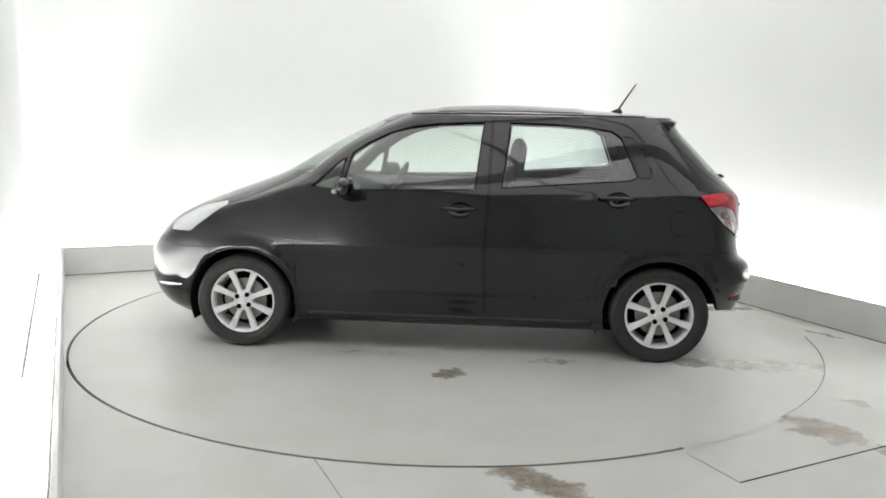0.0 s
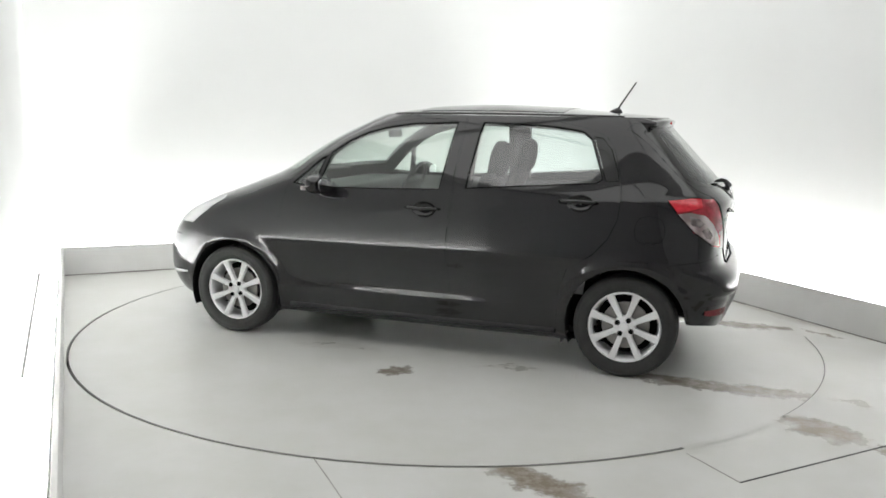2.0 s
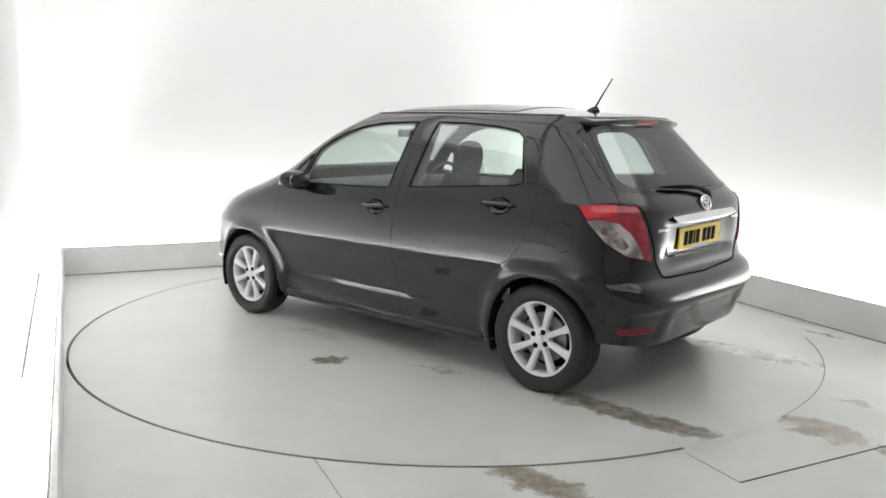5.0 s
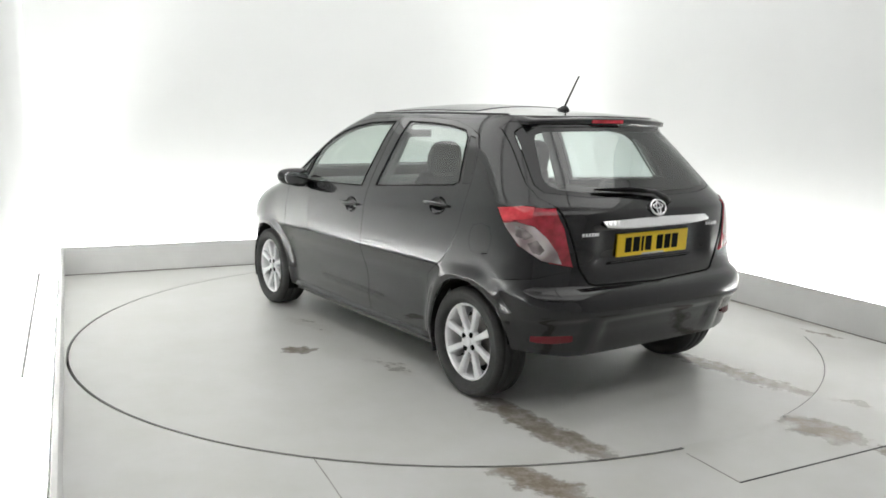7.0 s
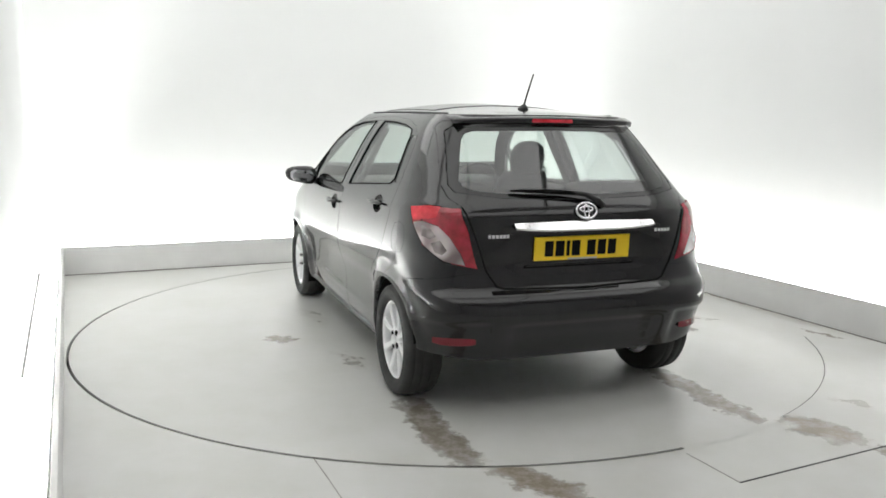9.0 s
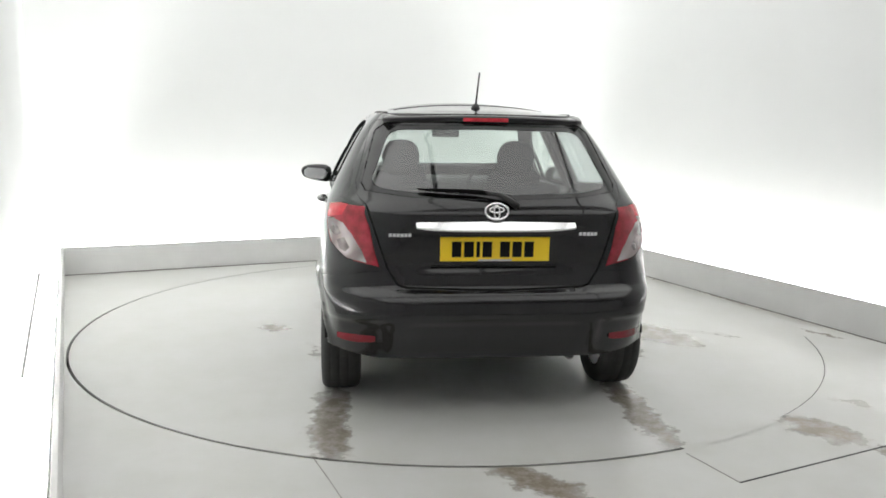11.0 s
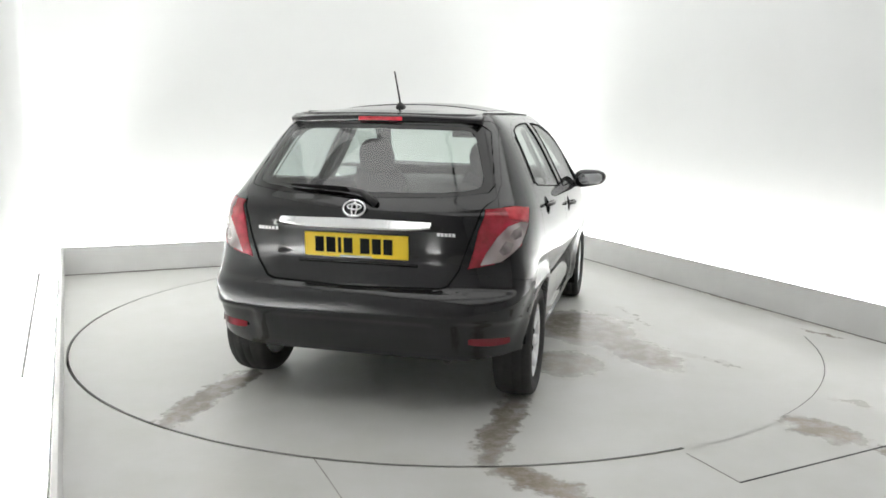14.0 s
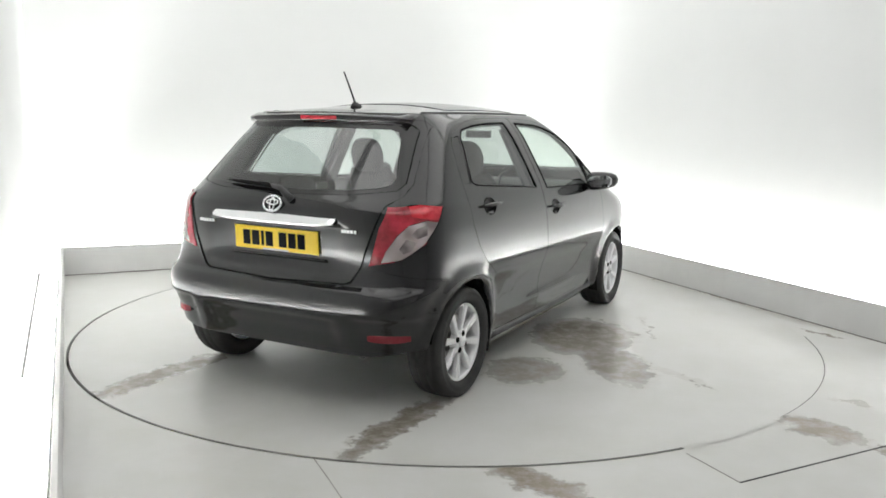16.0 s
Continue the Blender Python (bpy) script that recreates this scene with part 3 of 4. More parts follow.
def window_seal(poly, s, flat, radius=0.0035, closed=True):
    """Dark rod round an opening, laid on the body's surface: rubber window seals, tailgate gap shade."""
    pts = []
    for (h0, z0), (h1, z1) in zip(poly, poly[1:] + (poly[:1] if closed else [])):
        steps = max(2, int(math.hypot(h1 - h0, z1 - z0) / 0.03))
        for i in range(steps):
            t = i / steps
            h, z = h0 + (h1 - h0) * t, z0 + (z1 - z0) * t
            start = Vector((h, s * 1.2, z)) if flat == "side" else Vector((-2.4, h, z))
            hit = BASE_TREE.ray_cast(start, Vector((0, -s, 0)) if flat == "side" else Vector((1, 0, 0)))
            if hit[0]:
                pts.append(hit[0] + hit[1] * (0.001 if hit[1].dot(start - hit[0]) > 0 else -0.001))
    if closed:
        pts += pts[:2]
    return tube(pts, radius, 6, caps=False)


for s, where in SIDES:
    for poly in (QUARTER, FRONT_GLASS, REAR_GLASS):
        part("window_seal", window_seal(poly, s, "side"), M_LINER, car, "", True)

# lamps on the rear corners
LAMP = [(.478, .990), (.60, 1.003), (.755, .995), (.80, .90), (.842, .72), (.70, .752), (.585, .822), (.515, .91)]
BAND = [(.478, .990), (.60, 1.003), (.655, 1.0), (.645, .955), (.58, .942), (.508, .932)]
LENS = [(.512, .922), (.57, .932), (.66, .914), (.718, .866), (.770, .794), (.790, .740), (.70, .757), (.590, .826), (.525, .902)]
BOWLS = ([(.566, .915), (.625, .898), (.655, .868), (.620, .852), (.572, .866)], [(.628, .836), (.676, .852), (.712, .806), (.690, .784), (.652, .796)])
for s, where in SIDES:
    hd = (-1, -s)
    near_rear = lambda c, s=s: c.y * s > 0.2 and c.x < -1.2
    bowls = [carve(shell, poly, hd, near_rear) for poly in BOWLS]
    clear = carve(shell, LENS, hd, near_rear)
    band = carve(shell, BAND, hd, near_rear)
    red = carve(shell, LAMP, hd, near_rear)
    tail = panel("tail_lamp", red, M_DEEP_RED, car, "red tail lamp lens", gap=0.003, proud=0.006, depth=0.03)
    panel("brake_lens", band, M_RED, tail, "bright red upper lens", gap=0.0005, proud=0.006, depth=0.02)
    panel("reversing_lens", clear, M_CLEAR, tail, "clear lower lens", gap=0.0005, proud=0.004, depth=0.02)
    for bowl in bowls:
        panel("lamp_bowl", bowl, M_BOWL, tail, "dark reflector bowl behind clear lens", gap=0.0005, proud=0.001, depth=0.01)

# doors, tailgate, bumpers, bonnet
FRONT_DOOR = [(.905, .245), (.925, .45), (.925, .62), (.90, .80), (.865, .955), (.84, 1.02), (.665, 1.175), (.60, 1.225), (.50, 1.285), (.38, 1.342), (.24, 1.382), (.08, 1.403), (-.245, 1.415), (-.235, 1.0), (-.215, .62), (-.225, .245)]
REAR_DOOR = [(-.232, .245), (-.222, .62), (-.242, 1.0), (-.252, 1.415), (-.62, 1.412), (-.82, 1.398), (-.98, 1.365), (-1.09, 1.325), (-1.14, 1.26), (-1.19, 1.12), (-1.205, 1.0), (-1.195, .88), (-1.15, .775), (-1.07, .68), (-.93, .59), (-.875, .45), (-.875, .245)]
FUEL = [(x, z) for x, z in [(-1.285, .85), (-1.305, .895), (-1.365, .91), (-1.425, .895), (-1.445, .85), (-1.445, .80), (-1.425, .765), (-1.365, .755), (-1.305, .765), (-1.285, .80)]]
HATCH = [(-.535, 1.398), (0, 1.402), (.535, 1.398), (.572, 1.37), (.652, 1.10), (.645, 1.04), (.60, 1.0), (.505, .715), (.455, .64), (.42, .628), (0, .615), (-.42, .628), (-.455, .64), (-.505, .715), (-.60, 1.0), (-.645, 1.04), (-.652, 1.10), (-.572, 1.37)]
HATCH_LOW = [(.60, 1.0), (.505, .715), (.455, .64), (.42, .628), (0, .615), (-.42, .628), (-.455, .64), (-.505, .715), (-.60, 1.0)]
HANDLES = (("front", -.075, .878), ("rear", -.985, .955))
doors = {}
for s, where in SIDES:
    for which, hx, hz in HANDLES:
        carve(shell, [(hx + 0.07 * math.cos(math.pi * i / 10), hz + 0.002 + 0.044 * math.sin(math.pi * i / 10)) for i in range(20)], (1, 0), where).free()
    doors["front", s] = panel("front_door", carve(shell, FRONT_DOOR, (1, 0), where), M_PAINT, car)
    doors["rear", s] = panel("rear_door", carve(shell, REAR_DOOR, (1, 0), where), M_PAINT, car)
panel("fuel_flap", carve(shell, FUEL, (1, 0), SIDES[0][1]), M_PAINT, car)
hatch = panel("tailgate", carve(shell, HATCH, (0, 1), REAR), M_PAINT, car, gap=0.0048)
# black rod paints the shade of the valley along the lower tailgate gap
part("tailgate_gap_shade", window_seal(HATCH_LOW, 1, "rear", 0.0045, False), M_LINER, hatch, "dark rod standing in for shade in the tailgate gap", True)
BUMPER = [(-.95, .1), (.95, .1), (.95, .60), (.80, .665), (.60, .70), (.505, .70), (.46, .638), (.42, .624), (0, .611), (-.42, .624), (-.46, .638), (-.505, .70), (-.60, .70), (-.80, .665), (-.95, .60)]
rear_bumper = panel("rear_bumper", carve(shell, BUMPER, (0, 1), lambda c: c.x < -1.46), M_PAINT, car, gap=0.0028, depth=0.03)
FRONT_BUMPER = [(-.95, .1), (.95, .1), (.95, .60), (.5, .64), (0, .66), (-.5, .64), (-.95, .60)]
front_bumper = panel("front_bumper", carve(shell, FRONT_BUMPER, (0, 1), lambda c: c.x > 1.46), M_PAINT, car)
for s, where in SIDES:
    panel("headlamp", carve(shell, [(-a + 0.0, z) for a, z in [(-.57, .705), (-.74, .70), (-.76, .75), (-.64, .85), (-.47, .888), (-.43, .872), (-.49, .785)]], (1, -s), lambda c, s=s: c.y * s > 0.15 and c.x > 1.2), M_HEAD, car, "clear glass headlamp", gap=0.002, proud=0.004)
BONNET = [(-.66, .70), (.66, .70), (.66, 1.03), (.4, 1.045), (0, 1.045), (-.4, 1.045), (-.66, 1.03)]
panel("bonnet", carve(shell, BONNET, (0, 1), lambda c: c.x > 0.8), M_PAINT, car)
panel("body_shell", shell, M_PAINT, car, gap=0.0, depth=0.028)

# roof
ridge = smooth_table([-1.37, -1.20, -1.05, -.715, -.34, .04, .24, .42], [1.433, 1.449, 1.462, 1.488, 1.499, 1.486, 1.464, 1.431])


def roof_half(x):
    w = width_at(ROOF_Z)
    xr, a, n = rear_at(ROOF_Z), rear_depth(ROOF_Z), rear_power(ROOF_Z)
    xf, af, nf = front_at(ROOF_Z), front_depth(ROOF_Z), 2.5
    k = 1.0
    if x < xr + a:
        k = max(0.0, 1 - ((xr + a - x) / a) ** n) ** (1 / n)
    elif x > xf - af:
        k = max(0.0, 1 - ((x - xf + af) / af) ** nf) ** (1 / nf)
    return w * k * (1 - 0.022 * max(0.0, min(1.0, abs(x + 0.15) / 1.3)) ** 2.2)


def roof_sheet(x0, x1, part_width, lift, nx=60, ny=32):
    bm = bmesh.new()
    grid = []
    for i in range(nx + 1):
        x = (x0 + x1) / 2 - (x1 - x0) / 2 * math.cos(math.pi * i / nx)
        row = []
        for j in range(ny + 1):
            e = math.sin(math.pi / 2 * (2 * j / ny - 1))
            y = e * max(roof_half(x), 0.004) * part_width
            k = e * part_width
            row.append(bm.verts.new((x, y, ROOF_Z + (ridge(x) - ROOF_Z) * (1 - abs(k) ** 2.3) + lift)))
        grid.append(row)
    for a, b in zip(grid, grid[1:]):
        for j in range(ny):
            bm.faces.new((a[j], b[j], b[j + 1], a[j + 1]))
    bmesh.ops.recalc_face_normals(bm, faces=bm.faces[:])
    if sum(f.normal.z for f in bm.faces) < 0:
        bmesh.ops.reverse_faces(bm, faces=bm.faces[:])
    return bm


part("roof", roof_sheet(rear_at(ROOF_Z) + 0.0005, front_at(ROOF_Z) - 0.0005, 1.0, 0.0), M_PAINT, car, "", True)
glass_roof = roof_sheet(-.80, .10, 0.80, 0.003, 30, 20)
edge = [e for e in glass_roof.edges if len(e.link_faces) == 1]
for g in bmesh.ops.extrude_edge_only(glass_roof, edges=edge)["geom"]:
    if isinstance(g, bmesh.types.BMVert):
        g.co.z -= 0.005
part("roof_panel", glass_roof, M_TRIM, car, "dark glass roof panel", True)
for s in (1, -1):
    pts = []
    for i in range(40):
        x = -1.16 + 1.42 * i / 39
        y = s * roof_half(x) * 0.93
        pts.append((x, y, ROOF_Z + (ridge(x) - ROOF_Z) * (1 - 0.93 ** 2.3) + 0.002))
    part("roof_moulding", tube(pts, 0.008, 6, flat=0.5), M_PLASTIC, car, "", True)

# floor of the body and arch liners
under = bmesh.new()
lo = [(x, y, 0.172) for x, y, z in outline(0.17)]
lo = [(max(x * 0.985, -1.45), y * 0.97, z + 0.12 * ease((-1.2 - x) / 0.25)) for x, y, z in lo]
half = [under.verts.new(p) for p in lo]
other = [under.verts.new((x, -y, z)) for x, y, z in lo]
for i in range(len(lo) - 1):
    under.faces.new((half[i], half[i + 1], other[i + 1], other[i]))
box(-1.66, -1.44, -.5, .5, .30, .32, bm=under)
for hx in (WHEELBASE, -WHEELBASE):
    box(hx - 0.04, hx + 0.04, -0.7, 0.7, 0.2, 0.28, 0.01, bm=under)
part("underbody", under, M_LINER, car, "dark underbody")
for s in (1, -1):
    for hx in (WHEELBASE, -WHEELBASE):
        bm = bmesh.new()
        r = ARCH_R
        rings = []
        for yy, rr in ((0.845, r - 0.002), (0.80, r - 0.001), (0.55, r)):
            rings.append([bm.verts.new((hx + rr * math.cos(a), s * min(yy, 0.845), HUB_Z + rr * math.sin(a))) for a in [math.radians(-22 + (224 if hx > 0 else 191) * i / 36) for i in range(37)]])
        for a, b in zip(rings[1:], rings[2:]):
            for i in range(36):
                bm.faces.new((a[i], a[i + 1], b[i + 1], b[i]))
        back = bm.verts.new((hx, s * 0.55, HUB_Z))
        for i in range(36):
            bm.faces.new((rings[2][i], rings[2][i + 1], back))
        for v in rings[0]:
            bm.verts.remove(v)
        part("arch_liner", bm, M_LINER, car, "", True)


# wheels
def build_wheel():
    w = part("wheel", lathe([(0.13, -0.155), (0.194, -0.15), (0.187, -0.10), (0.18, -0.05), (0.185, -0.012), (0.195, 0.0), (0.202, -0.004), (0.201, -0.014)], 56), M_ALLOY, None, "silver multi-spoke alloy wheel", True)
    tyre = [(0.188, -0.158), (0.205, -0.172), (0.24, -0.178), (0.268, -0.170), (0.281, -0.152), (0.286, -0.12), (0.284, -0.118), (0.284, -0.112), (0.287, -0.11), (0.288, -0.075), (0.284, -0.073), (0.284, -0.067),
            (0.288, -0.065), (0.287, -0.03), (0.284, -0.028), (0.284, -0.022), (0.285, -0.02), (0.280, 0.004), (0.268, 0.016), (0.256, 0.0195), (0.254, 0.018), (0.24, 0.0215), (0.222, 0.019), (0.21, 0.012), (0.203, 0.002), (0.198, -0.006)]
    part("tyre", lathe(tyre, 64), M_RUBBER, w, "black rubber tyre", True)
    part("brake_disc", lathe([(0.0, -0.06), (0.132, -0.06), (0.132, -0.075), (0.0, -0.075)], 40), M_STEEL, w)
    part("wheel_well", lathe([(0.0, -0.11), (0.17, -0.11)], 32), M_LINER, w)
    spoke = None
    for i in range(8):
        m = Matrix.Rotation(math.radians(45 * i + 12), 4, "Y")
        if spoke is None:
            bm = bmesh.new()
            rows = [(0.035, 0.017, -0.008, -0.04), (0.07, 0.0145, -0.012, -0.04), (0.12, 0.0158, -0.007, -0.035), (0.168, 0.0195, -0.003, -0.03), (0.191, 0.024, -0.004, -0.03)]
            rings = []
            for r, h, y1, y0 in rows:
                rings.append([bm.verts.new(c) for c in ((r, y0, -h), (r, y1 - 0.006, -h), (r, y1, -h * 0.7), (r, y1, h * 0.7), (r, y1 - 0.006, h), (r, y0, h))])
            for a, b in zip(rings, rings[1:]):
                for k in range(6):
                    bm.faces.new((a[k], a[(k + 1) % 6], b[(k + 1) % 6], b[k]))
            bmesh.ops.recalc_face_normals(bm, faces=bm.faces[:])
            spoke = mesh_of("spoke", bm, M_ALLOY)
        ob = new("spoke", spoke)
        ob.parent = w
        ob.matrix_local = m
    part("hub", lathe([(0.062, -0.045), (0.060, -0.014), (0.052, -0.009), (0.0, -0.009)], 32), M_ALLOY, w, "", True)
    part("hub_cap", lathe([(0.027, -0.01), (0.026, 0.002), (0.02, 0.006), (0.0, 0.007)], 24), M_ALLOY, w, "round silver centre cap", True)
    for i in range(4):
        a = math.radians(45 + 90 * i)
        bm = lathe([(0.0150, -0.012), (0.0150, -0.006), (0.011, -0.004), (0.0, -0.007)], 12)
        bmesh.ops.translate(bm, vec=(0.044 * math.cos(a), 0, 0.044 * math.sin(a)), verts=bm.verts[:])
        part("lug_nut", bm, M_LINER, w, "dark wheel nut")
    return w


def arch_place(hx, s, spin):
    return pose(hx, s * 0.80, HUB_Z, 0, 0, 0 if s > 0 else 180) @ pose(0, 0, 0, 0, spin, 0)


wheel = build_wheel()
wheel.parent = car
wheel.matrix_local = arch_place(WHEELBASE, 1, 10)
for hx, s, spin in ((-WHEELBASE, 1, 14.5), (WHEELBASE, -1, 5), (-WHEELBASE, -1, 21)):
    copy_thing(wheel, arch_place(hx, s, spin))


# side fittings
def surface(x, z, s):
    hit = BASE_TREE.ray_cast(Vector((x, s * 1.3, z)), Vector((0, -s, 0)))
    n = hit[1] if hit[1].y * s > 0 else -hit[1]
    return hit[0], n


def rear_surface(y, z):
    hit = BASE_TREE.ray_cast(Vector((-2.5, y, z)), Vector((1, 0, 0)))
    n = hit[1] if hit[1].x < 0 else -hit[1]
    return hit[0], n


for s in (1, -1):
    for which, hx, hz in HANDLES:
        bm = bmesh.new()
        rings = []
        for f, d in ((1.02, -0.001), (0.98, -0.003), (0.9, -0.010), (0.72, -0.019), (0.45, -0.025), (0.15, -0.0265)):
            ring = []
            for i in range(28):
                a = 2 * math.pi * i / 28
                q, m = surface(hx + 0.07 * f * math.cos(a), hz + 0.002 + 0.044 * f * math.sin(a), s)
                ring.append(bm.verts.new(q + m * d))
            rings.append(ring)
        for a, b in zip(rings, rings[1:]):
            for i in range(28):
                bm.faces.new((a[i], a[(i + 1) % 28], b[(i + 1) % 28], b[i]))
        bm.faces.new(rings[-1])
        bmesh.ops.recalc_face_normals(bm, faces=bm.faces[:])
        if sum(f.normal.y for f in bm.faces) * s < 0:
            bmesh.ops.reverse_faces(bm, faces=bm.faces[:])
        part("handle_bowl", bm, M_PAINT, doors[which, s], "", True)
        pts = []
        for i in range(13):
            t = i / 12
            q, m = surface(hx + 0.115 - 0.21 * t, hz + 0.008 - 0.004 * math.sin(math.pi * t), s)
            pts.append(q + m * (0.008 + 0.026 * math.sin(math.pi * t) ** 0.6))
        part("handle", tube(pts, [0.009 + 0.007 * math.sin(math.pi * i / 12) ** 0.5 for i in range(13)], 10, flat=0.75), M_PAINT, doors[which, s], "", True)
    # inner door cards with an arm rest
    for which, x0, x1 in (("front", .78, -.19), ("rear", -.28, -1.02)):
        bm = bmesh.new()
        grid = []
        for i in range(15):
            x = x0 + (x1 - x0) * i / 14
            row = []
            for z, d in ((.42, .075), (.60, .08), (.70, .085), (.73, .125), (.775, .13), (.80, .09), (.92, .07), (.965, .055), (.978, .035)):
                q, n = surface(x, z, s)
                row.append(bm.verts.new(q - n * d))
            grid.append(row)
        for a, b in zip(grid, grid[1:]):
            for k in range(len(a) - 1):
                bm.faces.new((a[k], a[k + 1], b[k + 1], b[k]))
        part("door_card", bm, M_CARD, doors[which, s], "grey inner door card", True)
    # mirror
    bm = blob([(0, 0, -0.066, 0.02, 0.05), (0, 0, -0.058, 0.046, 0.085), (0, 0, -0.03, 0.062, 0.106), (0, 0, 0.01, 0.068, 0.112), (0, 0, 0.045, 0.058, 0.10), (0, 0, 0.064, 0.036, 0.07), (0, 0, 0.069, 0.012, 0.03)], 28, 2.5)
    for v in bm.verts:
        k = (v.co.y * s + 0.11) / 0.22
        v.co.z = v.co.z * (1.06 - 0.38 * k) + 0.006 * k
        v.co.x *= 1.05 - 0.35 * k
    bmesh.ops.transform(bm, matrix=pose(.59, s * 0.915, 1.0, s * 4, 0, s * 5), verts=bm.verts[:])
    mirror = part("door_mirror", bm, M_PAINT, car, "black door mirror", True)
    bm = blob([(0, 0, -0.036, 0.002, 0.06), (0, 0, -0.016, 0.003, 0.08), (0, 0, 0.016, 0.003, 0.084), (0, 0, 0.038, 0.002, 0.06)], 24, 2.8)
    bmesh.ops.transform(bm, matrix=pose(.523, s * 0.918, 1.0, s * 4, 0, s * -1), verts=bm.verts[:])
    part("mirror_glass", bm, M_MIRROR, mirror)
    part("mirror_arm", tube([(.66, s * 0.75, .965), (.63, s * 0.80, .955), (.60, s * 0.86, .962)], [0.035, 0.032, 0.028], 10, flat=0.7), M_PLASTIC, mirror, "", True)
    part("repeater", box(-0.012, 0.012, -0.05, 0.05, -0.012, 0.012, 0.006, m=pose(.632, s * 0.945, .985, 0, 0, s * -12)), M_CLEAR, mirror, "clear indicator strip")
    # sill skirt
    pts = [surface(x, 0.215, s) for x in np.linspace(.86, -.86, 24)]
    part("sill", tube([q - n * 0.008 for q, n in pts], 0.02, 8), M_PLASTIC, car, "", True)
    # mud flap ahead of the rear wheel
    part("air_deflector", box(-.905, -.89, s * 0.62 - 0.07, s * 0.62 + 0.13, 0.145, 0.22, 0.004), M_PLASTIC, car)

    # fog lamp trim on the front corner
    pts = [surface(x, 0.355 + 0.06 * (1.80 - x), s) for x in np.linspace(1.86, 1.66, 9)]
    part("fog_lamp_trim", tube([q + n * 0.002 for q, n in pts], [0.006 + 0.010 * math.sin(math.pi * i / 8) for i in range(9)], 8, flat=0.8), M_CHROME, front_bumper, "bright fog lamp trim", True)

# rear fittings
bm = bmesh.new()
rows = []
for i in range(25):
    k = -1 + 2 * i / 24
    y = 0.51 * k
    x_body = rear_surface(y, 1.385)[0].x
    x_lip = min(-1.39 + 0.055 * abs(k) ** 2.2, x_body - 0.012)
    rows.append([bm.verts.new(c) for c in ((-1.16 + 0.03 * k * k, y, ridge(-1.16) - (ridge(-1.16) - ROOF_Z) * abs(k * .98) ** 2.3 + 0.001), (-1.30 + 0.03 * k * k, y, 1.442 - 0.018 * k * k), (x_lip + 0.012, y, 1.423 - 0.016 * k * k), (x_lip, y, 1.415 - 0.016 * k * k), (x_lip + 0.008, y, 1.392 - 0.012 * k * k), (x_body + 0.004, y, 1.378 - 0.01 * k * k))])
for a, b in zip(rows, rows[1:]):
    for k in range(5):
        bm.faces.new((a[k], a[k + 1], b[k + 1], b[k]))
bm.faces.new(rows[0])
bm.faces.new(rows[-1][::-1])
bmesh.ops.recalc_face_normals(bm, faces=bm.faces[:])
spoiler = part("roof_spoiler", bm, M_PAINT, hatch, "", True)
part("brake_light", box(-1.396, -1.375, -0.115, 0.115, 1.394, 1.413, 0.004), M_RED, spoiler, "red high-level brake light")
# chrome bar over the number plate
bm = bmesh.new()
rows = []
for i in range(29):
    y = -0.375 + 0.75 * i / 28
    k = abs(y) / 0.375
    p, n = rear_surface(y, 0.915)
    top, low = 0.939 - 0.006 * k, 0.893 + 0.014 * k ** 4
    rows.append([bm.verts.new(c) for c in ((p.x + 0.01, y, top), (p.x - 0.004, y, top), (p.x - 0.028, y, low + 0.008), (p.x - 0.026, y, low), (p.x + 0.03, y, low))])
for a, b in zip(rows, rows[1:]):
    for k in range(4):
        bm.faces.new((a[k], b[k], b[k + 1], a[k + 1]))
bmesh.ops.recalc_face_normals(bm, faces=bm.faces[:])
part("garnish_bar", bm, M_CHROME, hatch, "polished chrome bar")
# plate
plate = part("number_plate", box(-0.004, 0.004, -0.26, 0.26, -0.0575, 0.0575, 0.002, m=pose(-1.742, 0, 0.805, 0, -3, 0)), M_YELLOW, hatch, "yellow number plate with black characters")
x = -0.205
for i, wd in enumerate((0.044, 0.046, 0.016, 0.044, 0.0, 0.046, 0.044, 0.044)):
    if wd:
        part("plate_bar", box(-0.0065, -0.004, -x - wd, -x, -0.037, 0.037, m=pose(-1.742, 0, 0.805, 0, -3, 0)), M_INK, plate)
    x += wd + 0.013 if wd else 0.026
part("dealer_strip", box(-0.0065, -0.004, -0.08, 0.08, -0.056, -0.048, m=pose(-1.742, 0, 0.805, 0, -3, 0)), M_GREY_INK, plate)
bm = bmesh.new()
for y0, y1, z0, z1 in ((-.30, .30, .722, .728),):
    box(-1.745, -1.715, y0, y1, z0, z1, 0.002, bm=bm)
part("plate_surround", bm, M_PAINT, hatch)
# badge: plain oval rings
bm = bmesh.new()


def oval(cx, cz, a, b, r, bm):
    pts = []
    for i in range(33):
        t = 2 * math.pi * i / 32
        pts.append((-1.765 + (cz + b * math.sin(t) - 0.985) * 0.35, cx + a * math.cos(t), cz + b * math.sin(t)))
    return tube(pts, r, 6, bm, caps=False)


oval(0, 0.985, 0.054, 0.036, 0.0060, bm)
oval(0, 0.992, 0.034, 0.012, 0.0048, bm)
oval(0, 0.982, 0.013, 0.030, 0.0048, bm)
part("badge", bm, M_CHROME, hatch, "chrome oval badge", True)
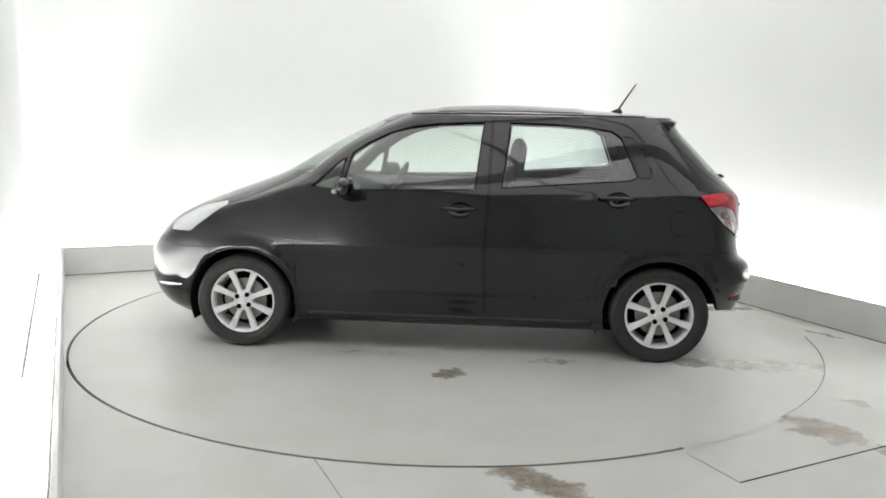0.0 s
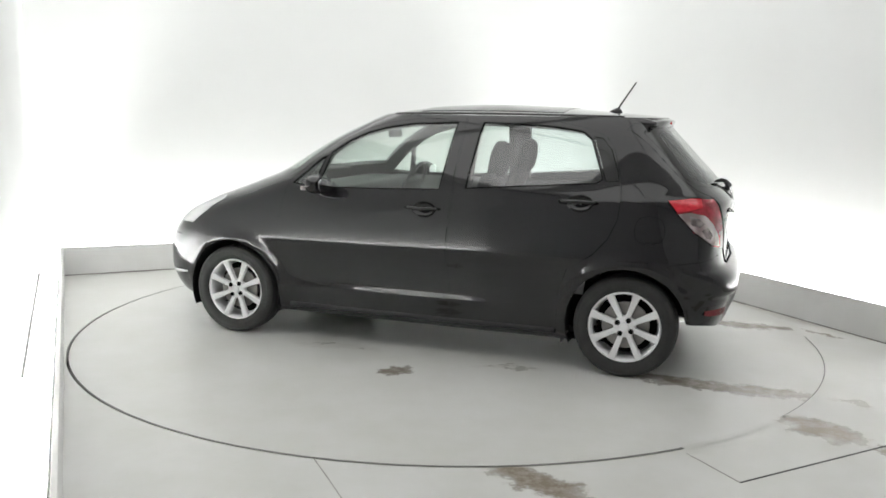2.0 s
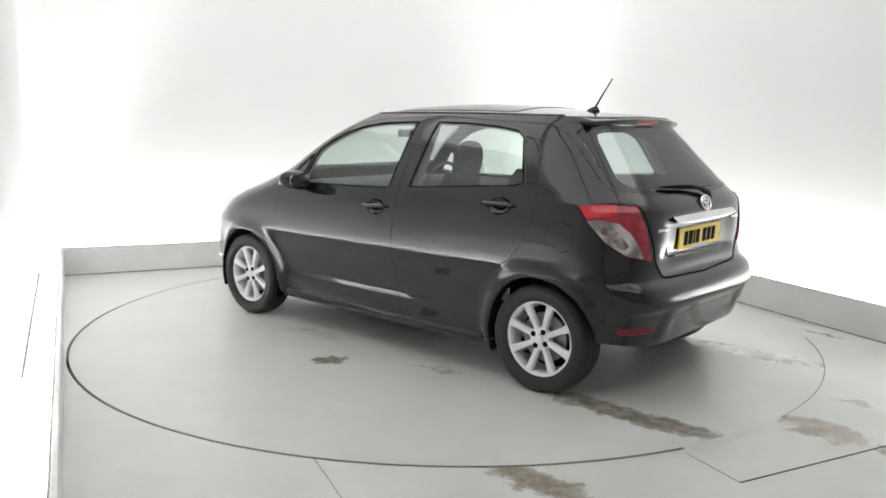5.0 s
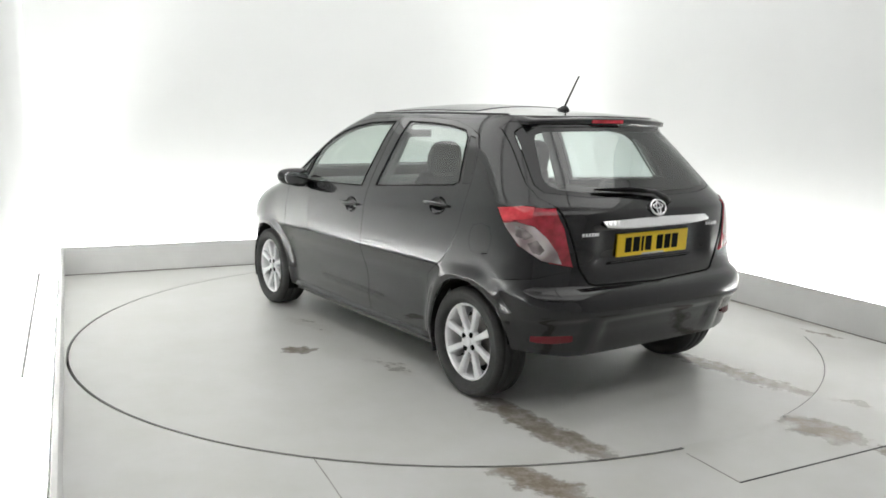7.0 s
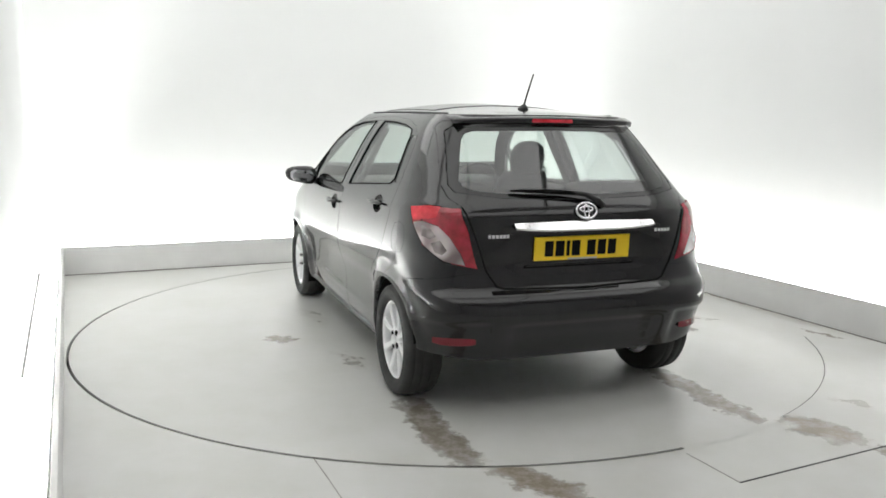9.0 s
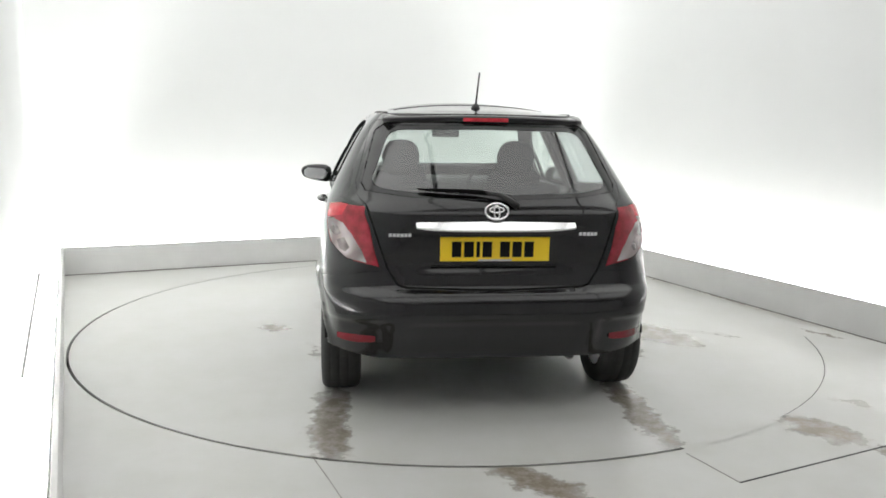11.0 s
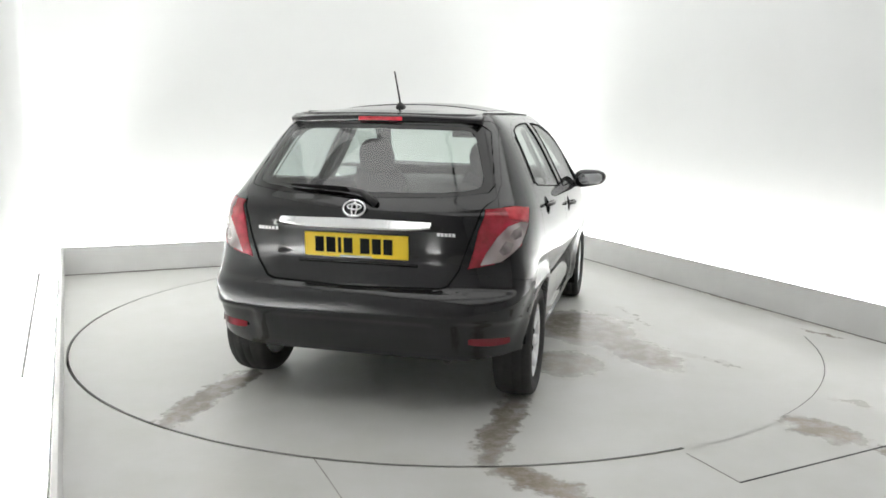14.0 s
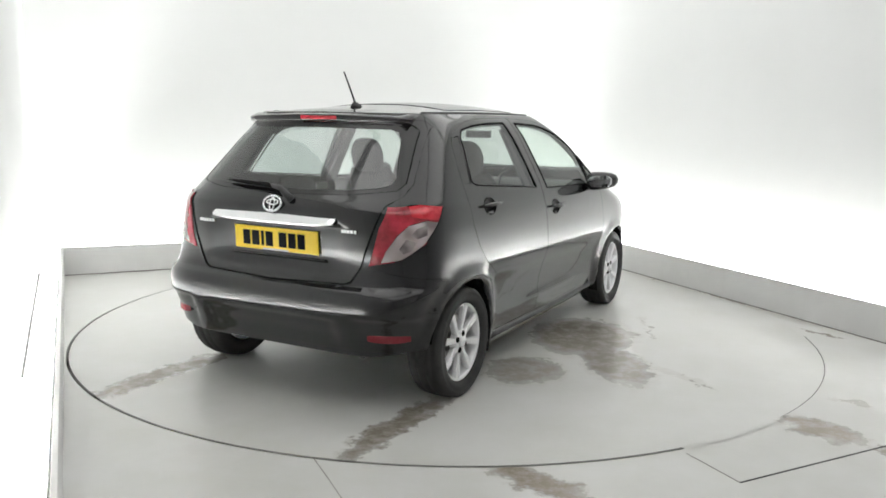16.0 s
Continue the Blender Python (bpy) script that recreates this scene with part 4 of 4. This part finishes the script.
for y0, n, z in ((0.50, 6, 0.872), (-0.40, 5, 0.878)):
    bm = bmesh.new()
    for i in range(n):
        y = y0 - 0.018 * i
        p, nn = rear_surface(y, z)
        box(p.x - 0.006, p.x + 0.004, y - 0.0145, y, z - 0.008, z + 0.008, 0.0015, bm=bm)
    part("lettering_bar", bm, M_CHROME, hatch, "small chrome lettering")
# rear wiper
pts = [(-1.735, -0.10, 1.005), (-1.742, -0.07, 1.03), (-1.72, -0.02, 1.058), (-1.705, 0.06, 1.068)]
wiper = part("rear_wiper", tube(pts, [0.022, 0.02, 0.016, 0.012], 8, flat=0.8), M_PLASTIC, hatch, "black rear wiper", True)
part("wiper_blade", tube([(-1.715, -0.01, 1.06), (-1.702, 0.10, 1.07), (-1.69, 0.25, 1.075), (-1.672, 0.36, 1.078)], [0.012, 0.014, 0.011, 0.006], 6, flat=0.9), M_LINER, wiper, "", True)
# bumper reflectors, lower edge, exhaust
for s in (1, -1):
    bm = bmesh.new()
    rows = []
    for i in range(9):
        y = s * (0.56 + 0.175 * i / 8)
        p, n = rear_surface(y, 0.388)
        h = 0.023 * (0.6 + 0.4 * math.sin(math.pi * i / 8) ** 0.5)
        rows.append([bm.verts.new(p + n * 0.001 + Vector((0, 0, -h))), bm.verts.new(p + n * 0.007 + Vector((0, 0, -h * 0.8))), bm.verts.new(p + n * 0.007 + Vector((0, 0, h * 0.8))), bm.verts.new(p + n * 0.001 + Vector((0, 0, h)))])
    for a, b in zip(rows, rows[1:]):
        for k in range(3):
            bm.faces.new((a[k], b[k], b[k + 1], a[k + 1]))
    bmesh.ops.recalc_face_normals(bm, faces=bm.faces[:])
    part("reflector", bm, M_REFLECT, rear_bumper, "dark red reflector")
part("exhaust", lathe([(0.022, 0.0), (0.026, 0.0), (0.026, 0.22), (0.022, 0.22)], 20), M_STEEL, car, "steel exhaust tip", True).matrix_local = pose(-1.60, -0.42, 0.245, 0, 0, -90)
part("silencer", blob([(-1.45, 0, 0.235, 0.06, 0.28), (-1.45, 0, 0.25, 0.09, 0.33), (-1.45, 0, 0.285, 0.09, 0.33), (-1.45, 0, 0.298, 0.06, 0.28)], 24), M_LINER, car, "", True)
# aerial
p = Vector((-1.04, 0, ridge(-1.04)))
aerial = part("aerial_base", blob([(-1.04, 0, p.z - 0.003, 0.045, 0.026), (-1.045, 0, p.z + 0.010, 0.036, 0.02), (-1.055, 0, p.z + 0.026, 0.014, 0.011)], 20), M_PLASTIC, car, "black rod aerial", True)
part("aerial_rod", tube([(-1.055, 0, p.z + 0.02), (-1.085, 0, p.z + 0.07), (-1.16, 0, p.z + 0.185)], [0.0055, 0.005, 0.004], 8), M_LINER, aerial, "", True)
# windscreen wiper and cowl
part("cowl", tube([(1.06, -0.5, 1.025), (1.13, 0, 1.035), (1.06, 0.5, 1.025)], 0.018, 8, flat=0.6), M_PLASTIC, car, "", True)


# interior
def front_seat(s):
    seat = part("front_seat", blob([(.12, s * .36, .30, .24, .22), (.12, s * .36, .36, .27, .25), (.12, s * .36, .50, .28, .26), (.12, s * .36, .55, .24, .22)], 28, 3.2), M_FABRIC, car, "dark fabric front seat", True)
    rows = []
    for i in range(12):
        t = i / 11
        rows.append((-.12 - .24 * t, s * .36, .48 + .60 * t, .065 - .02 * t, (.25 - .085 * t) * (1 if 0 < i < 11 else 0.85)))
    part("seat_back", blob(rows, 24, 3.0), M_FABRIC, seat, "", True)
    part("headrest", blob([(-.375, s * .36, 1.06, .04, .08), (-.385, s * .36, 1.09, .055, .108), (-.40, s * .36, 1.18, .055, .116), (-.41, s * .36, 1.235, .048, .10), (-.41, s * .36, 1.262, .034, .072), (-.41, s * .36, 1.275, .015, .035)], 24, 2.6), M_FABRIC, seat, "", True)


front_seat(1)
front_seat(-1)
bench = part("rear_seat", box(-.98, -.45, -.62, .62, .30, .52, .06), M_FABRIC, car, "dark fabric rear bench", True)
part("bench_back", box(-.07, .07, -.63, .63, -.26, .26, .05, m=pose(-1.06, 0, .74, 0, -14, 0)), M_FABRIC, bench, "", True)
for s in (1, -1):
    part("bench_headrest", blob([(-1.13, s * .34, .97, .035, .09), (-1.135, s * .34, 1.0, .045, .12), (-1.14, s * .34, 1.05, .04, .115), (-1.14, s * .34, 1.07, .02, .07)], 20, 2.8), M_FABRIC, bench, "", True)
dash = part("dashboard", box(.55, 1.0, -.70, .70, .60, .97, .07), M_DASH, car, "dark dashboard", True)
bm = lathe([(0.165, -0.012), (0.182, 0.0), (0.165, 0.012), (0.155, 0.0)], 36, closed=True)
box(-.16, .16, -.008, .008, -.03, .03, .006, bm=bm)
bmesh.ops.transform(bm, matrix=pose(.47, -.36, .93, 0, 0, 90) @ pose(0, 0, 0, -25, 0, 0), verts=bm.verts[:])
part("steering_wheel", bm, M_DASH, dash, "", True)
part("column", tube([(.48, -.36, .92), (.68, -.36, .83)], 0.04, 10), M_DASH, dash)
part("rear_view_mirror", box(-.012, .012, -.10, .10, -.026, .026, .01, m=pose(.47, -.02, 1.30)), M_PLASTIC, car)
part("parcel_shelf", box(-1.56, -1.16, -.55, .55, .94, .955, .005), M_FABRIC, car)
part("cabin_floor", box(-1.1, 1.0, -.70, .70, .20, .24, .01), M_FABRIC, car)
# pale pillar trims and headlining seen through the glass
for s in (1, -1):
    part("pillar_trim", box(-.045, .045, -.010, .010, -.21, .21, .008, m=pose(-.285, s * .645, 1.16, s * 27, 0, 0)), M_DASH, car)
part("headlining", roof_sheet(-1.20, .22, 0.94, -0.03, 24, 14), M_DASH, car, "", True)


# ---- what moves ----
def motions():
    rows_disc, rows_car = [], []
    for i in range(17):
        a = turn_at(i)
        rows_disc.append((float(i), pose(0, 0, 0, 0, 0, a)))
        rows_car.append((float(i), pose(0, 0, 0, 0, 0, a) @ pose(OFFX, OFFY, 0.0)))
    walk(turntable, rows_disc)
    walk(car, rows_car)


motions()
